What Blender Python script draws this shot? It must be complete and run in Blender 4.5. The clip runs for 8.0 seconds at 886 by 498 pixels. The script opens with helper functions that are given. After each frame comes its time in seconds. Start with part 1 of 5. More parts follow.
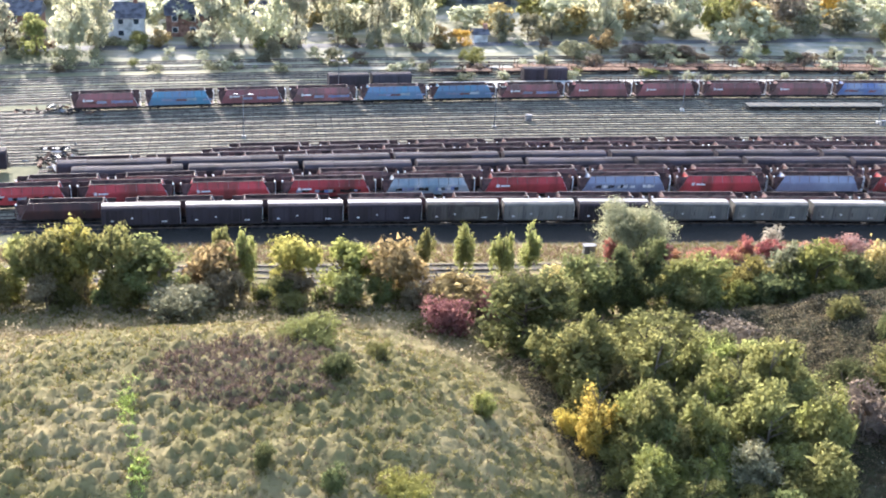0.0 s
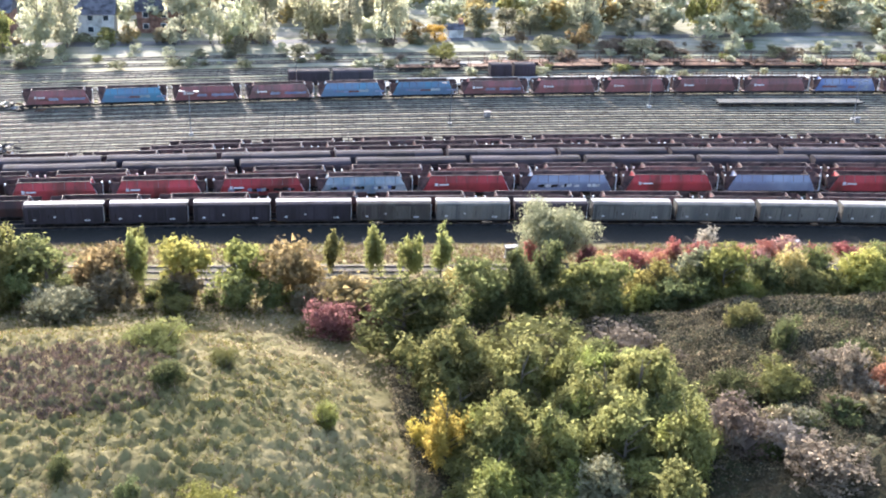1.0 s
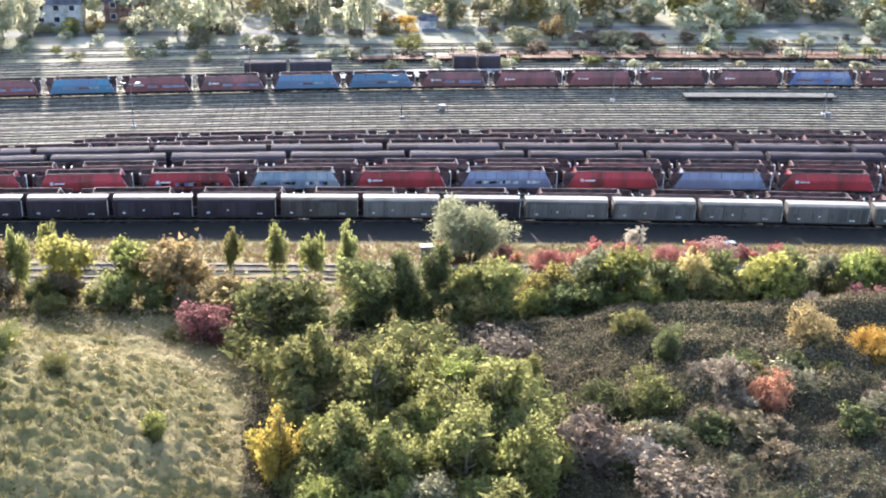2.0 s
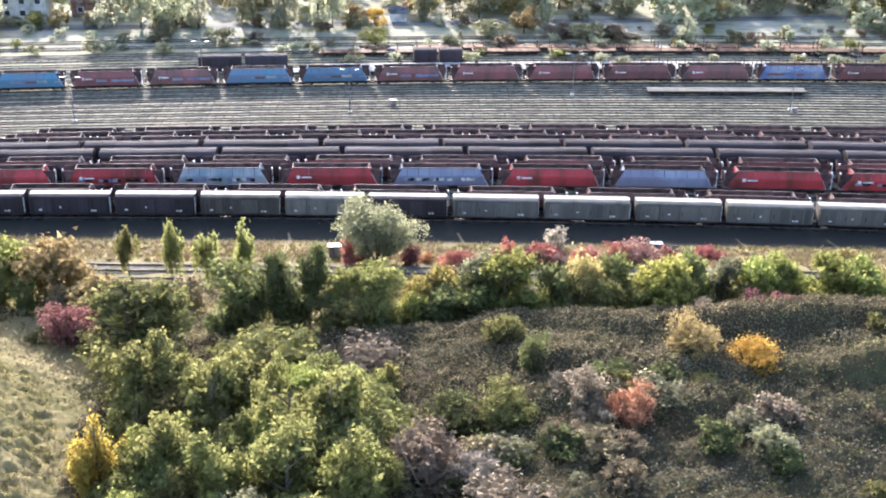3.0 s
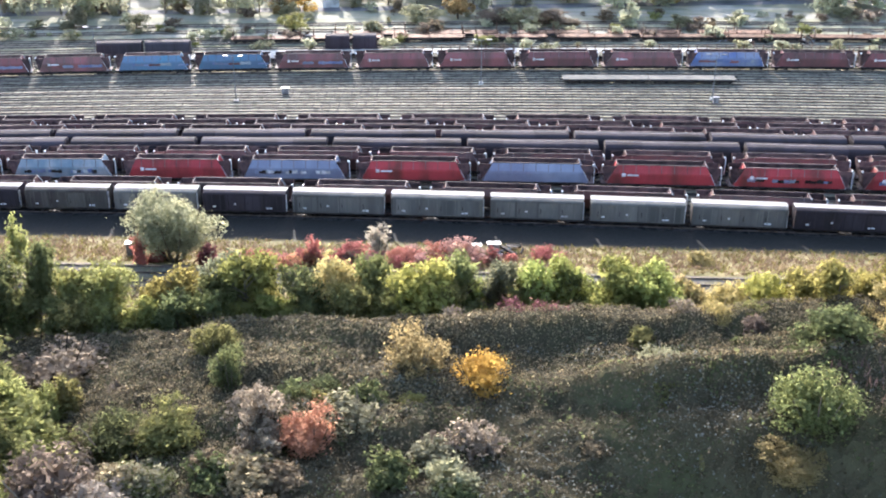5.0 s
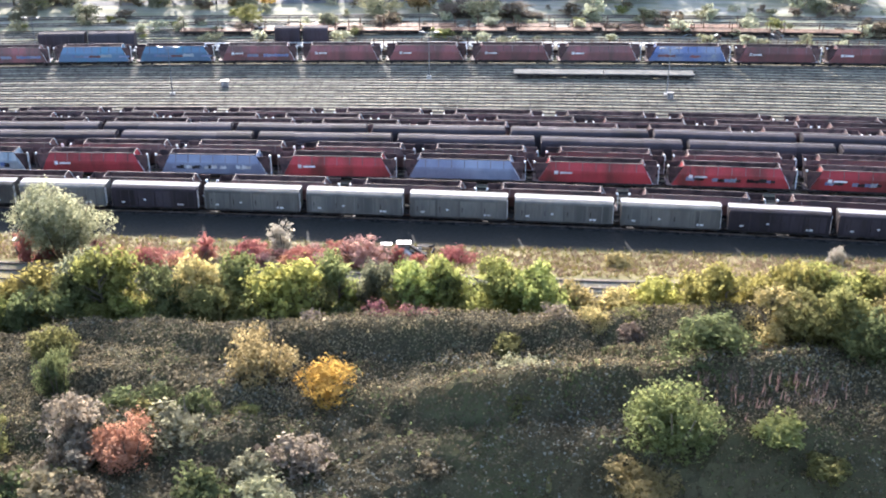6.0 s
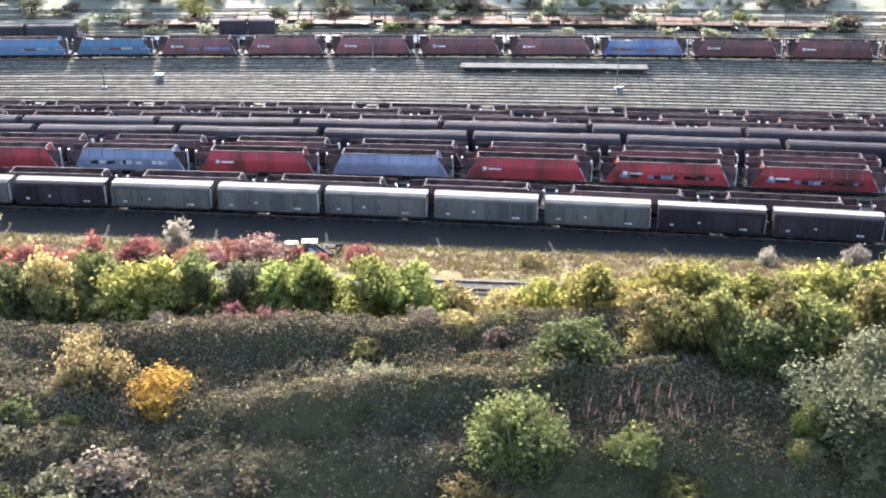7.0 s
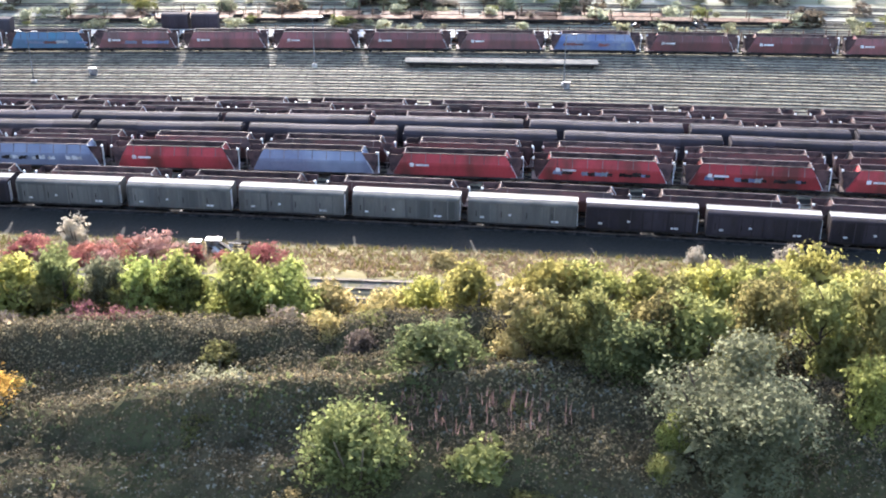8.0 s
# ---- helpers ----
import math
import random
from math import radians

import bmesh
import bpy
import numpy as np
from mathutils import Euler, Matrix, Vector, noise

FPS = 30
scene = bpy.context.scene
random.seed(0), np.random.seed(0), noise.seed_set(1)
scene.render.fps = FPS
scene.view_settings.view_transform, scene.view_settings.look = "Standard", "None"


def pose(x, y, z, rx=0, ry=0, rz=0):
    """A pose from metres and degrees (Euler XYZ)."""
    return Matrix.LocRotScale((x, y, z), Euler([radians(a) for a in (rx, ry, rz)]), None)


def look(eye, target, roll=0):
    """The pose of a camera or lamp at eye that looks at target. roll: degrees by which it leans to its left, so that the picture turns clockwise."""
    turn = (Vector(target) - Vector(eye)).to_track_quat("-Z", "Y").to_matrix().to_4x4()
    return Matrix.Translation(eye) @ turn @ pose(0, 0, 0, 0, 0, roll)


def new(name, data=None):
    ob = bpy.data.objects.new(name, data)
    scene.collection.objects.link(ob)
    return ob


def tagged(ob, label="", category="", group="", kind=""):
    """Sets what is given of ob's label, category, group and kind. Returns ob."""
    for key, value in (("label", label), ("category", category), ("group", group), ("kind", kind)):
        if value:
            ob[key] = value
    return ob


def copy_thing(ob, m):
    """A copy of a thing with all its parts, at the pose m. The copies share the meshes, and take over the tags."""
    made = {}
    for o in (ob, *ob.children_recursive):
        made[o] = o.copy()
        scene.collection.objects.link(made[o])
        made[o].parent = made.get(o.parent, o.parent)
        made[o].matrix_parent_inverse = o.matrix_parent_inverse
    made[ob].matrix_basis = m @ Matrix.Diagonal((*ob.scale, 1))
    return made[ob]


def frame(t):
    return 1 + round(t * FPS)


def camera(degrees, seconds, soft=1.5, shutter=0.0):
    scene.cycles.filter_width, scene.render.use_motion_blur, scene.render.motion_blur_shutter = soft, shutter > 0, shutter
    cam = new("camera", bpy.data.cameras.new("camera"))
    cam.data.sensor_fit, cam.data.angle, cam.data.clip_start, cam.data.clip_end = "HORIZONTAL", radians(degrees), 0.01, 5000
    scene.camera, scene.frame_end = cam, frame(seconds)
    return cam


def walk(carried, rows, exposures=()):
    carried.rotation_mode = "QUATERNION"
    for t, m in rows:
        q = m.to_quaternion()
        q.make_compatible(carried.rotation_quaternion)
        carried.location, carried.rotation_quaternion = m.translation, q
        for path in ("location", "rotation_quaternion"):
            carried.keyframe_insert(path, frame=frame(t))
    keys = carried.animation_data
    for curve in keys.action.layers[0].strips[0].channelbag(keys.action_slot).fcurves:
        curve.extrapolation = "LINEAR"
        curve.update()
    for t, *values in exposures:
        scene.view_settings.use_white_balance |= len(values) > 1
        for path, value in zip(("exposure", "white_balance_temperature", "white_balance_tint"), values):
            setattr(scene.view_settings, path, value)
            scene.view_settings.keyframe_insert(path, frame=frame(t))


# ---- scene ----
cam = camera(41.94, 8.0, soft=2.0)
PATH = [
    (0, (-20.10, -154.06, 66.48), (-5.66, -64.15, 25.16), 3.51),
    (0.5, (-11.56, -153.40, 66.42), (0.80, -63.25, 24.95), 2.96),
    (1, (-3.23, -152.39, 66.50), (7.22, -62.20, 24.59), 2.70),
    (1.5, (4.93, -150.79, 66.44), (13.61, -60.64, 24.02), 2.53),
    (3, (29.70, -145.03, 65.34), (32.77, -55.00, 21.92), 1.55),
    (3.5, (37.66, -142.75, 64.69), (38.98, -52.80, 21.03), 1.27),
    (4, (45.28, -140.22, 63.97), (45.02, -50.39, 20.04), 1.06),
    (4.5, (52.79, -137.24, 62.67), (50.87, -47.44, 18.71), 0.59),
    (6, (72.16, -127.44, 58.41), (66.92, -37.81, 14.38), 0.24),
    (6.5, (77.77, -124.27, 56.94), (71.83, -34.66, 12.94), 0.17),
    (7, (82.86, -120.90, 55.30), (76.42, -31.28, 11.39), 0.06),
    (7.5, (87.51, -118.02, 53.87), (80.75, -28.40, 10.02), 0.02),
    (8, (91.45, -115.06, 52.16), (84.83, -25.28, 8.60), 0.19),
]
EXPOSURES = ((0, 2.36, 6110, 17), (8, 2.36, 6110, 17))
walk(cam, [(t, look(eye, target, roll)) for t, eye, target, roll in PATH], EXPOSURES)

# ---- world and sun ----
SUN_FROM = Vector((-0.22, 1.0, 0.0)).normalized()
SUN_HEIGHT = radians(22.5)
world = bpy.data.worlds.new("sky")
scene.world = world
world.use_nodes = True
sky = world.node_tree.nodes.new("ShaderNodeTexSky")
sky.sky_type = "NISHITA"
sky.sun_disc = False
sky.sun_elevation = SUN_HEIGHT
sky.sun_rotation = math.atan2(SUN_FROM.x, SUN_FROM.y)
sky.dust_density = 2.0
world.node_tree.links.new(sky.outputs[0], world.node_tree.nodes["Background"].inputs[0])
world.node_tree.nodes["Background"].inputs[1].default_value = 0.15
sun = new("sun", bpy.data.lights.new("sun", "SUN"))
sun.data.energy = 3.05
sun.data.angle = radians(0.6)
sun.data.color = (1.0, 0.95, 0.86)
sun.matrix_world = look((0, 0, 60), Vector((0, 0, 60)) - SUN_FROM * math.cos(SUN_HEIGHT) - Vector((0, 0, math.sin(SUN_HEIGHT))))


# ---- materials ----
def nodes_of(name):
    m = bpy.data.materials.new(name)
    m.use_nodes = True
    return m, m.node_tree.nodes, m.node_tree.links


def surface(name, dark, light, scale=1.0, rough=0.8, metal=0.0, bump=0.3, stain=None, stain_scale=0.25, spread=0.25, streak=1.0):
    """A worn surface: grain at one scale, stains at a larger one, and a slight shift from object to object."""
    m, n, l = nodes_of(name)
    b = n["Principled BSDF"]
    co = n.new("ShaderNodeTexCoord")
    mp = n.new("ShaderNodeMapping")
    mp.inputs["Scale"].default_value = (1, 1, 1 / streak)
    info = n.new("ShaderNodeObjectInfo")
    shift = n.new("ShaderNodeVectorMath")
    shift.operation = "MULTIPLY_ADD"
    shift.inputs[1].default_value = (1, 1, 1)
    mul = n.new("ShaderNodeMath")
    mul.operation = "MULTIPLY"
    mul.inputs[1].default_value = 90
    l.new(info.outputs["Random"], mul.inputs[0])
    l.new(co.outputs["Object"], shift.inputs[0])
    l.new(mul.outputs[0], shift.inputs[2])
    l.new(shift.outputs[0], mp.inputs[0])
    fine = n.new("ShaderNodeTexNoise")
    fine.inputs["Scale"].default_value = 6 * scale
    fine.inputs["Detail"].default_value = 6
    big = n.new("ShaderNodeTexNoise")
    big.inputs["Scale"].default_value = stain_scale * scale
    big.inputs["Detail"].default_value = 4
    for t in (fine, big):
        l.new(mp.outputs[0], t.inputs["Vector"])
    mix = n.new("ShaderNodeMix")
    mix.data_type = "RGBA"
    mix.inputs[6].default_value = (*dark, 1)
    mix.inputs[7].default_value = (*light, 1)
    l.new(fine.outputs[0], mix.inputs[0])
    ramp = n.new("ShaderNodeValToRGB")
    ramp.color_ramp.elements[0].position = 0.42
    ramp.color_ramp.elements[1].position = 0.66
    l.new(big.outputs[0], ramp.inputs[0])
    mix2 = n.new("ShaderNodeMix")
    mix2.data_type = "RGBA"
    st = stain or tuple(c * 0.55 for c in dark)
    mix2.inputs[7].default_value = (*st, 1)
    l.new(ramp.outputs[0], mix2.inputs[0])
    l.new(mix.outputs[2], mix2.inputs[6])
    hsv = n.new("ShaderNodeHueSaturation")
    rng = n.new("ShaderNodeMapRange")
    rng.inputs[3].default_value = 1 - spread
    rng.inputs[4].default_value = 1 + spread
    l.new(info.outputs["Random"], rng.inputs[0])
    l.new(rng.outputs[0], hsv.inputs["Value"])
    l.new(mix2.outputs[2], hsv.inputs["Color"])
    l.new(hsv.outputs[0], b.inputs["Base Color"])
    b.inputs["Roughness"].default_value = rough
    b.inputs["Specular IOR Level"].default_value = 0.06
    b.inputs["Metallic"].default_value = metal
    if bump:
        bp = n.new("ShaderNodeBump")
        bp.inputs["Strength"].default_value = bump
        bp.inputs["Distance"].default_value = 0.05
        l.new(fine.outputs[0], bp.inputs["Height"])
        l.new(bp.outputs[0], b.inputs["Normal"])
    return m


def foliage(name, a, b, glow=0.70, gloss=0.75):
    """Leaves: two colours that vary from leaf to leaf and from plant to plant, with light passing through them."""
    m, n, l = nodes_of(name)
    p = n["Principled BSDF"]
    geo = n.new("ShaderNodeNewGeometry")
    info = n.new("ShaderNodeObjectInfo")
    mix = n.new("ShaderNodeMix")
    mix.data_type = "RGBA"
    mix.inputs[6].default_value = (*a, 1)
    mix.inputs[7].default_value = (*b, 1)
    l.new(geo.outputs["Random Per Island"], mix.inputs[0])
    hsv = n.new("ShaderNodeHueSaturation")
    r1 = n.new("ShaderNodeMapRange")
    r1.inputs[3].default_value, r1.inputs[4].default_value = 0.485, 0.515
    r2 = n.new("ShaderNodeMapRange")
    r2.inputs[3].default_value, r2.inputs[4].default_value = 0.75, 1.2
    l.new(info.outputs["Random"], r1.inputs[0])
    l.new(info.outputs["Random"], r2.inputs[0])
    l.new(r1.outputs[0], hsv.inputs["Hue"])
    l.new(r2.outputs[0], hsv.inputs["Value"])
    l.new(mix.outputs[2], hsv.inputs["Color"])
    l.new(hsv.outputs[0], p.inputs["Base Color"])
    p.inputs["Roughness"].default_value = gloss
    p.inputs["Specular IOR Level"].default_value = 0.06
    tr = n.new("ShaderNodeBsdfTranslucent")
    l.new(hsv.outputs[0], tr.inputs["Color"])
    ms = n.new("ShaderNodeMixShader")
    ms.inputs[0].default_value = glow
    l.new(p.outputs[0], ms.inputs[1])
    l.new(tr.outputs[0], ms.inputs[2])
    l.new(ms.outputs[0], n["Material Output"].inputs["Surface"])
    return m


LEAVES = {
    "green": ((0.141, 0.157, 0.063), (0.208, 0.218, 0.087)),
    "dark": ((0.100, 0.115, 0.050), (0.150, 0.164, 0.072)),
    "lime": ((0.218, 0.237, 0.073), (0.300, 0.312, 0.103)),
    "olive": ((0.195, 0.198, 0.074), (0.274, 0.270, 0.101)),
    "yellow": ((0.246, 0.223, 0.070), (0.314, 0.290, 0.092)),
    "yellowolive": ((0.178, 0.165, 0.064), (0.247, 0.224, 0.088)),
    "gold": ((0.422, 0.348, 0.077), (0.536, 0.447, 0.108)),
    "amber": ((0.258, 0.200, 0.094), (0.345, 0.268, 0.131)),
    "amberolive": ((0.292, 0.238, 0.106), (0.393, 0.314, 0.145)),
    "orange": ((0.430, 0.255, 0.064), (0.524, 0.338, 0.090)),
    "coral": ((0.419, 0.209, 0.127), (0.493, 0.279, 0.178)),
    "red": ((0.340, 0.120, 0.107), (0.410, 0.179, 0.157)),
    "pink": ((0.359, 0.195, 0.176), (0.412, 0.262, 0.236)),
    "maroon": ((0.196, 0.084, 0.087), (0.262, 0.122, 0.122)),
    "rose": ((0.207, 0.166, 0.124), (0.291, 0.240, 0.185)),
    "brown": ((0.212, 0.171, 0.110), (0.290, 0.239, 0.157)),
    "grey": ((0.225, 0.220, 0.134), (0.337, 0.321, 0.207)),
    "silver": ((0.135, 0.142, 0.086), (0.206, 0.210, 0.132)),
    "willow": ((0.277, 0.284, 0.171), (0.402, 0.404, 0.257)),
    "blush": ((0.310, 0.274, 0.224), (0.381, 0.342, 0.288)),
    # paled and greyed: distance haze is put into this leaf colour
    "hazy_poplar": ((0.369, 0.370, 0.252), (0.478, 0.471, 0.330)),
}
LEAF = {k: foliage(k + "_leaves", *v) for k, v in LEAVES.items()}
BARK = surface("bark", (0.09, 0.07, 0.05), (0.20, 0.17, 0.13), 3, 0.9)
BLADES = foliage("meadow_grass", (0.09, 0.079, 0.02), (0.21, 0.178, 0.056), 0.4, 0.7)
STRAW = foliage("dry_grass", (0.165, 0.12, 0.075), (0.32, 0.24, 0.15), 0.35, 0.7)
FRESH = foliage("fresh_green_grass", (0.25, 0.30, 0.07), (0.42, 0.48, 0.14), 0.4, 0.7)
BRAMBLE = foliage("bramble_leaves", (0.08, 0.066, 0.038), (0.132, 0.11, 0.064), 0.3, 0.7)
# Pale leaf colour that paints the glints on glossy brambles.
GLINT_LEAVES = foliage("painted_glint_leaves", (0.15, 0.15, 0.105), (0.26, 0.255, 0.20), 0.35, 0.6)
# Twigs darkened by the shade between the leaves, as part of the colour.
THICKET_SHADE = surface("shaded_thicket_twigs", (0.03, 0.028, 0.016), (0.085, 0.072, 0.04), 1.2, 0.95, 0, 0.9, (0.06, 0.06, 0.028), 0.1, 0.02)
BRACKEN = foliage("bracken_fronds", (0.16, 0.122, 0.07), (0.27, 0.215, 0.13), 0.5, 0.8)
DOCK = foliage("dock_stems", (0.10, 0.066, 0.054), (0.22, 0.155, 0.13), 0.3, 0.6)
HEATH = foliage("heather_stems", (0.11, 0.082, 0.062), (0.225, 0.17, 0.125), 0.3, 0.7)

GRIME = (0.05, 0.045, 0.04)
RED = surface("red_paint", (0.34, 0.045, 0.048), (0.45, 0.075, 0.075), 1, 0.45, 0, 0.1, (0.16, 0.05, 0.04), 0.35, 0.18, 4)
BROWN = surface("oxide_paint", (0.10, 0.048, 0.042), (0.16, 0.078, 0.066), 1, 0.6, 0, 0.1, (0.07, 0.05, 0.045), 0.35, 0.3, 4)
# Red of the far hoppers, muted to put the haze into the paint.
HAZED_RED = surface("hazed_red_paint", (0.19, 0.075, 0.075), (0.28, 0.12, 0.11), 1, 0.5, 0, 0.1, (0.13, 0.08, 0.07), 0.35, 0.25, 4)
LINING = surface("coal_stained_lining", (0.075, 0.045, 0.042), (0.14, 0.09, 0.082), 2, 0.8, 0, 0.2, (0.04, 0.03, 0.03), 0.4, 0.3)
LILAC = surface("lilac_blue_paint", (0.14, 0.155, 0.215), (0.215, 0.23, 0.285), 0.6, 0.5, 0, 0.05, (0.24, 0.27, 0.33), 0.5, 0.1, 2)
BLUE = surface("blue_sprayed_paint", (0.085, 0.135, 0.20), (0.14, 0.20, 0.27), 0.6, 0.5, 0, 0.05, (0.08, 0.19, 0.26), 0.5, 0.15, 2)
PALE = surface("pale_sprayed_paint", (0.27, 0.29, 0.29), (0.40, 0.41, 0.40), 0.6, 0.5, 0, 0.05, (0.17, 0.23, 0.26), 0.7, 0.12, 2)
SLATE = surface("slate_sprayed_paint", (0.15, 0.18, 0.26), (0.30, 0.32, 0.38), 0.6, 0.5, 0, 0.05, (0.12, 0.16, 0.30), 0.6, 0.15, 2)
GREY_SIDE = surface("grey_van_side", (0.125, 0.12, 0.104), (0.20, 0.19, 0.165), 1, 0.85, 0, 0.1, (0.10, 0.10, 0.09), 0.4, 0.22, 5)
OLIVE_SIDE = surface("dark_brown_van_side", (0.075, 0.07, 0.058), (0.13, 0.12, 0.10), 1, 0.85, 0, 0.1, (0.06, 0.05, 0.045), 0.4, 0.2, 4)
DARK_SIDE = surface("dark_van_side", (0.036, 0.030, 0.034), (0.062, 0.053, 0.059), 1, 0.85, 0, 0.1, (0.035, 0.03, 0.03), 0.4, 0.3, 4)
SUNLIT_ROOF = surface("sunlit_metal_roof", (0.29, 0.265, 0.255), (0.41, 0.385, 0.37), 1, 0.7, 0, 0.1, (0.26, 0.25, 0.23), 0.4, 0.12)
HOOD = surface("hood_highlight_and_paint", (0.12, 0.11, 0.115), (0.2, 0.185, 0.19), 1, 0.75, 0, 0.1, (0.10, 0.10, 0.10), 0.4, 0.2)
RIM = surface("worn_steel_rim", (0.14, 0.10, 0.09), (0.24, 0.19, 0.17), 2, 0.7, 0.0, 0.2, GRIME)
WHITE = surface("white_paint", (0.62, 0.62, 0.60), (0.80, 0.80, 0.78), 2, 0.5, 0, 0.1, (0.42, 0.40, 0.36), 0.6, 0.1)
STEEL = surface("dark_steel", (0.03, 0.028, 0.026), (0.07, 0.06, 0.055), 3, 0.7, 0.3, 0.3)
RUST = surface("rusty_steel", (0.12, 0.07, 0.045), (0.22, 0.13, 0.085), 3, 0.75, 0.2, 0.3)
COAL_AND_SHADE = surface("coal_dust_and_shade", (0.02, 0.02, 0.02), (0.06, 0.055, 0.05), 4, 0.95)
RAIL = surface("rail_steel", (0.11, 0.085, 0.068), (0.20, 0.165, 0.14), 4, 0.6, 0.2, 0.2)
SLEEPER = surface("timber_sleepers", (0.14, 0.128, 0.095), (0.235, 0.215, 0.16), 4, 0.9)
BALLAST = surface("ballast", (0.19, 0.173, 0.118), (0.31, 0.283, 0.20), 5, 0.95, 0, 0.8, (0.10, 0.095, 0.07), 0.08, 0.05)
CINDER = surface("brown_cinder_ballast", (0.10, 0.085, 0.07), (0.19, 0.165, 0.135), 5, 0.95, 0, 0.8, (0.13, 0.12, 0.07), 0.08, 0.05)
CONCRETE = surface("weathered_concrete_and_lit_decks", (0.34, 0.33, 0.30), (0.50, 0.49, 0.45), 2, 0.85, 0, 0.2, (0.24, 0.23, 0.20), 0.5, 0.1)
TARMAC = surface("worn_tarmac", (0.16, 0.16, 0.16), (0.26, 0.255, 0.25), 2, 0.8, 0, 0.3, (0.12, 0.12, 0.12), 0.1)
SLATES = surface("roof_slates", (0.07, 0.07, 0.08), (0.14, 0.14, 0.15), 3, 0.7)
RENDERED = surface("white_rendered_wall", (0.55, 0.54, 0.50), (0.70, 0.69, 0.65), 2, 0.8)
BRICK = surface("brick_wall", (0.22, 0.12, 0.09), (0.34, 0.20, 0.15), 4, 0.9)
SHED = surface("pale_shed_roof", (0.42, 0.44, 0.46), (0.56, 0.58, 0.60), 0.4, 0.35, 0.2, 0.0)
LAMP_GREY = surface("galvanised_steel", (0.20, 0.205, 0.205), (0.32, 0.32, 0.32), 4, 0.5, 0.5, 0.1)
PANE = bpy.data.materials.new("window_glass")
PANE.use_nodes = True
PANE.node_tree.nodes["Principled BSDF"].inputs["Base Color"].default_value = (0.03, 0.04, 0.05, 1)
PANE.node_tree.nodes["Principled BSDF"].inputs["Roughness"].default_value = 0.08


# ---- mesh helpers ----
def part(name, bm, material, parent=None, label=""):
    me = bpy.data.meshes.new(name)
    bm.to_mesh(me)
    bm.free()
    return mesh_part(name, me, material, parent, label)


def mesh_part(name, me, material, parent=None, label=""):
    if material and not me.materials:
        me.materials.append(material)
    ob = new(name, me)
    ob.parent = parent
    if label:
        tagged(ob, label)
    return ob


def box(bm, x0, x1, y0, y1, z0, z1):
    m = Matrix.LocRotScale(((x0 + x1) / 2, (y0 + y1) / 2, (z0 + z1) / 2), None, (x1 - x0, y1 - y0, z1 - z0))
    bmesh.ops.create_cube(bm, size=1, matrix=m)


def solid(sections):
    """A closed solid from rings of equally many points."""
    bm = bmesh.new()
    rings = [[bm.verts.new(p) for p in s] for s in sections]
    k = len(rings[0])
    for a, b in zip(rings, rings[1:]):
        for i in range(k):
            bm.faces.new((a[i], a[(i + 1) % k], b[(i + 1) % k], b[i]))
    bm.faces.new(rings[0][::-1])
    bm.faces.new(rings[-1])
    bmesh.ops.recalc_face_normals(bm, faces=bm.faces)
    return bm


def bevel(bm, width=0.04):
    bmesh.ops.bevel(bm, geom=bm.edges[:], offset=width, segments=1, affect="EDGES")
    return bm


def cylinder(bm, p, q, r, s=None, sides=8):
    p, q = Vector(p), Vector(q)
    m = Matrix.Translation((p + q) / 2) @ (q - p).to_track_quat("Z", "Y").to_matrix().to_4x4()
    bmesh.ops.create_cone(bm, cap_ends=True, segments=sides, radius1=r, radius2=r if s is None else s, depth=(q - p).length, matrix=m)


def mesh_of(name, verts, faces):
    me = bpy.data.meshes.new(name)
    me.from_pydata(verts, [], faces)
    me.update()
    return me


# ---- the lie of the land ----
def ramp(a, b, v):
    u = np.clip((v - a) / (b - a), 0, 1)
    return u * u * (3 - 2 * u)


def land(x, y):
    """Height of the ground: the yard is level at 0; a grass strip, a running line, a leafy bank, a plateau of scrub and a grassy heap rise on the near side."""
    x, y = np.asarray(x, float), np.asarray(y, float)
    level = np.interp(x, (-10, 8, 27, 40, 62, 75, 90, 130), (8.2, 8.2, 9.8, 12.0, 12.5, 13.2, 15.6, 16.0))
    z = np.interp(-y, (7.0, 12.5, 17.0, 21.0, 23.5, 30.0, 36.0, 44.0), (0.0, 1.3, 2.6, 3.9, 4.4, 4.6, 6.0, 8.2))
    z = z + (level - 8.2) * ramp(-44, -51, y)
    z = z + 1.4 * ramp(35, 65, x) * (ramp(-31, -42, y) - ramp(-44, -51, y))
    wide = np.where(x > -22, 18.7, 42.0)
    deep = np.where(y > -76, 18.0, 26.0)
    heap = np.exp(-0.55 * (((x + 22) / wide) ** 2 + ((y + 76) / deep) ** 2) ** 1.5)
    z = z + 10.5 * heap
    return z - 5.0 * ramp(62, 76, x) * ramp(-65, -73, y)


def track_y(row, x):
    """The tracks fan out slightly from the nearest one and bend."""
    u = (x - 35) / 50
    spread = np.interp(row, (0, 3.5, 10.7, 17.8, 28.5, 40.6, 53.8, 61, 72), (-0.26, 0.24, 1.34, 1.93, 2.66, 3.0, 3.9, 4.45, 4.6))
    return float(row + spread * u - 0.9 * u * u)


def tussock(x, y):
    """Height of the grass tussocks that cover the heap, about a metre and a half apart."""
    a = noise.noise((x * 1.75 + y * 0.4, y * 2.0, 1.7))
    c = noise.noise((x * 2.1, y * 2.3, 9.3))
    return 0.85 * max(0.0, a + 0.06) ** 0.75 + 0.28 * c


def heap_weight(x, y):
    return np.clip(1.6 - 1.1 * (((x + 24) / 31) ** 2 + ((y + 76) / 28) ** 2), 0, 1)


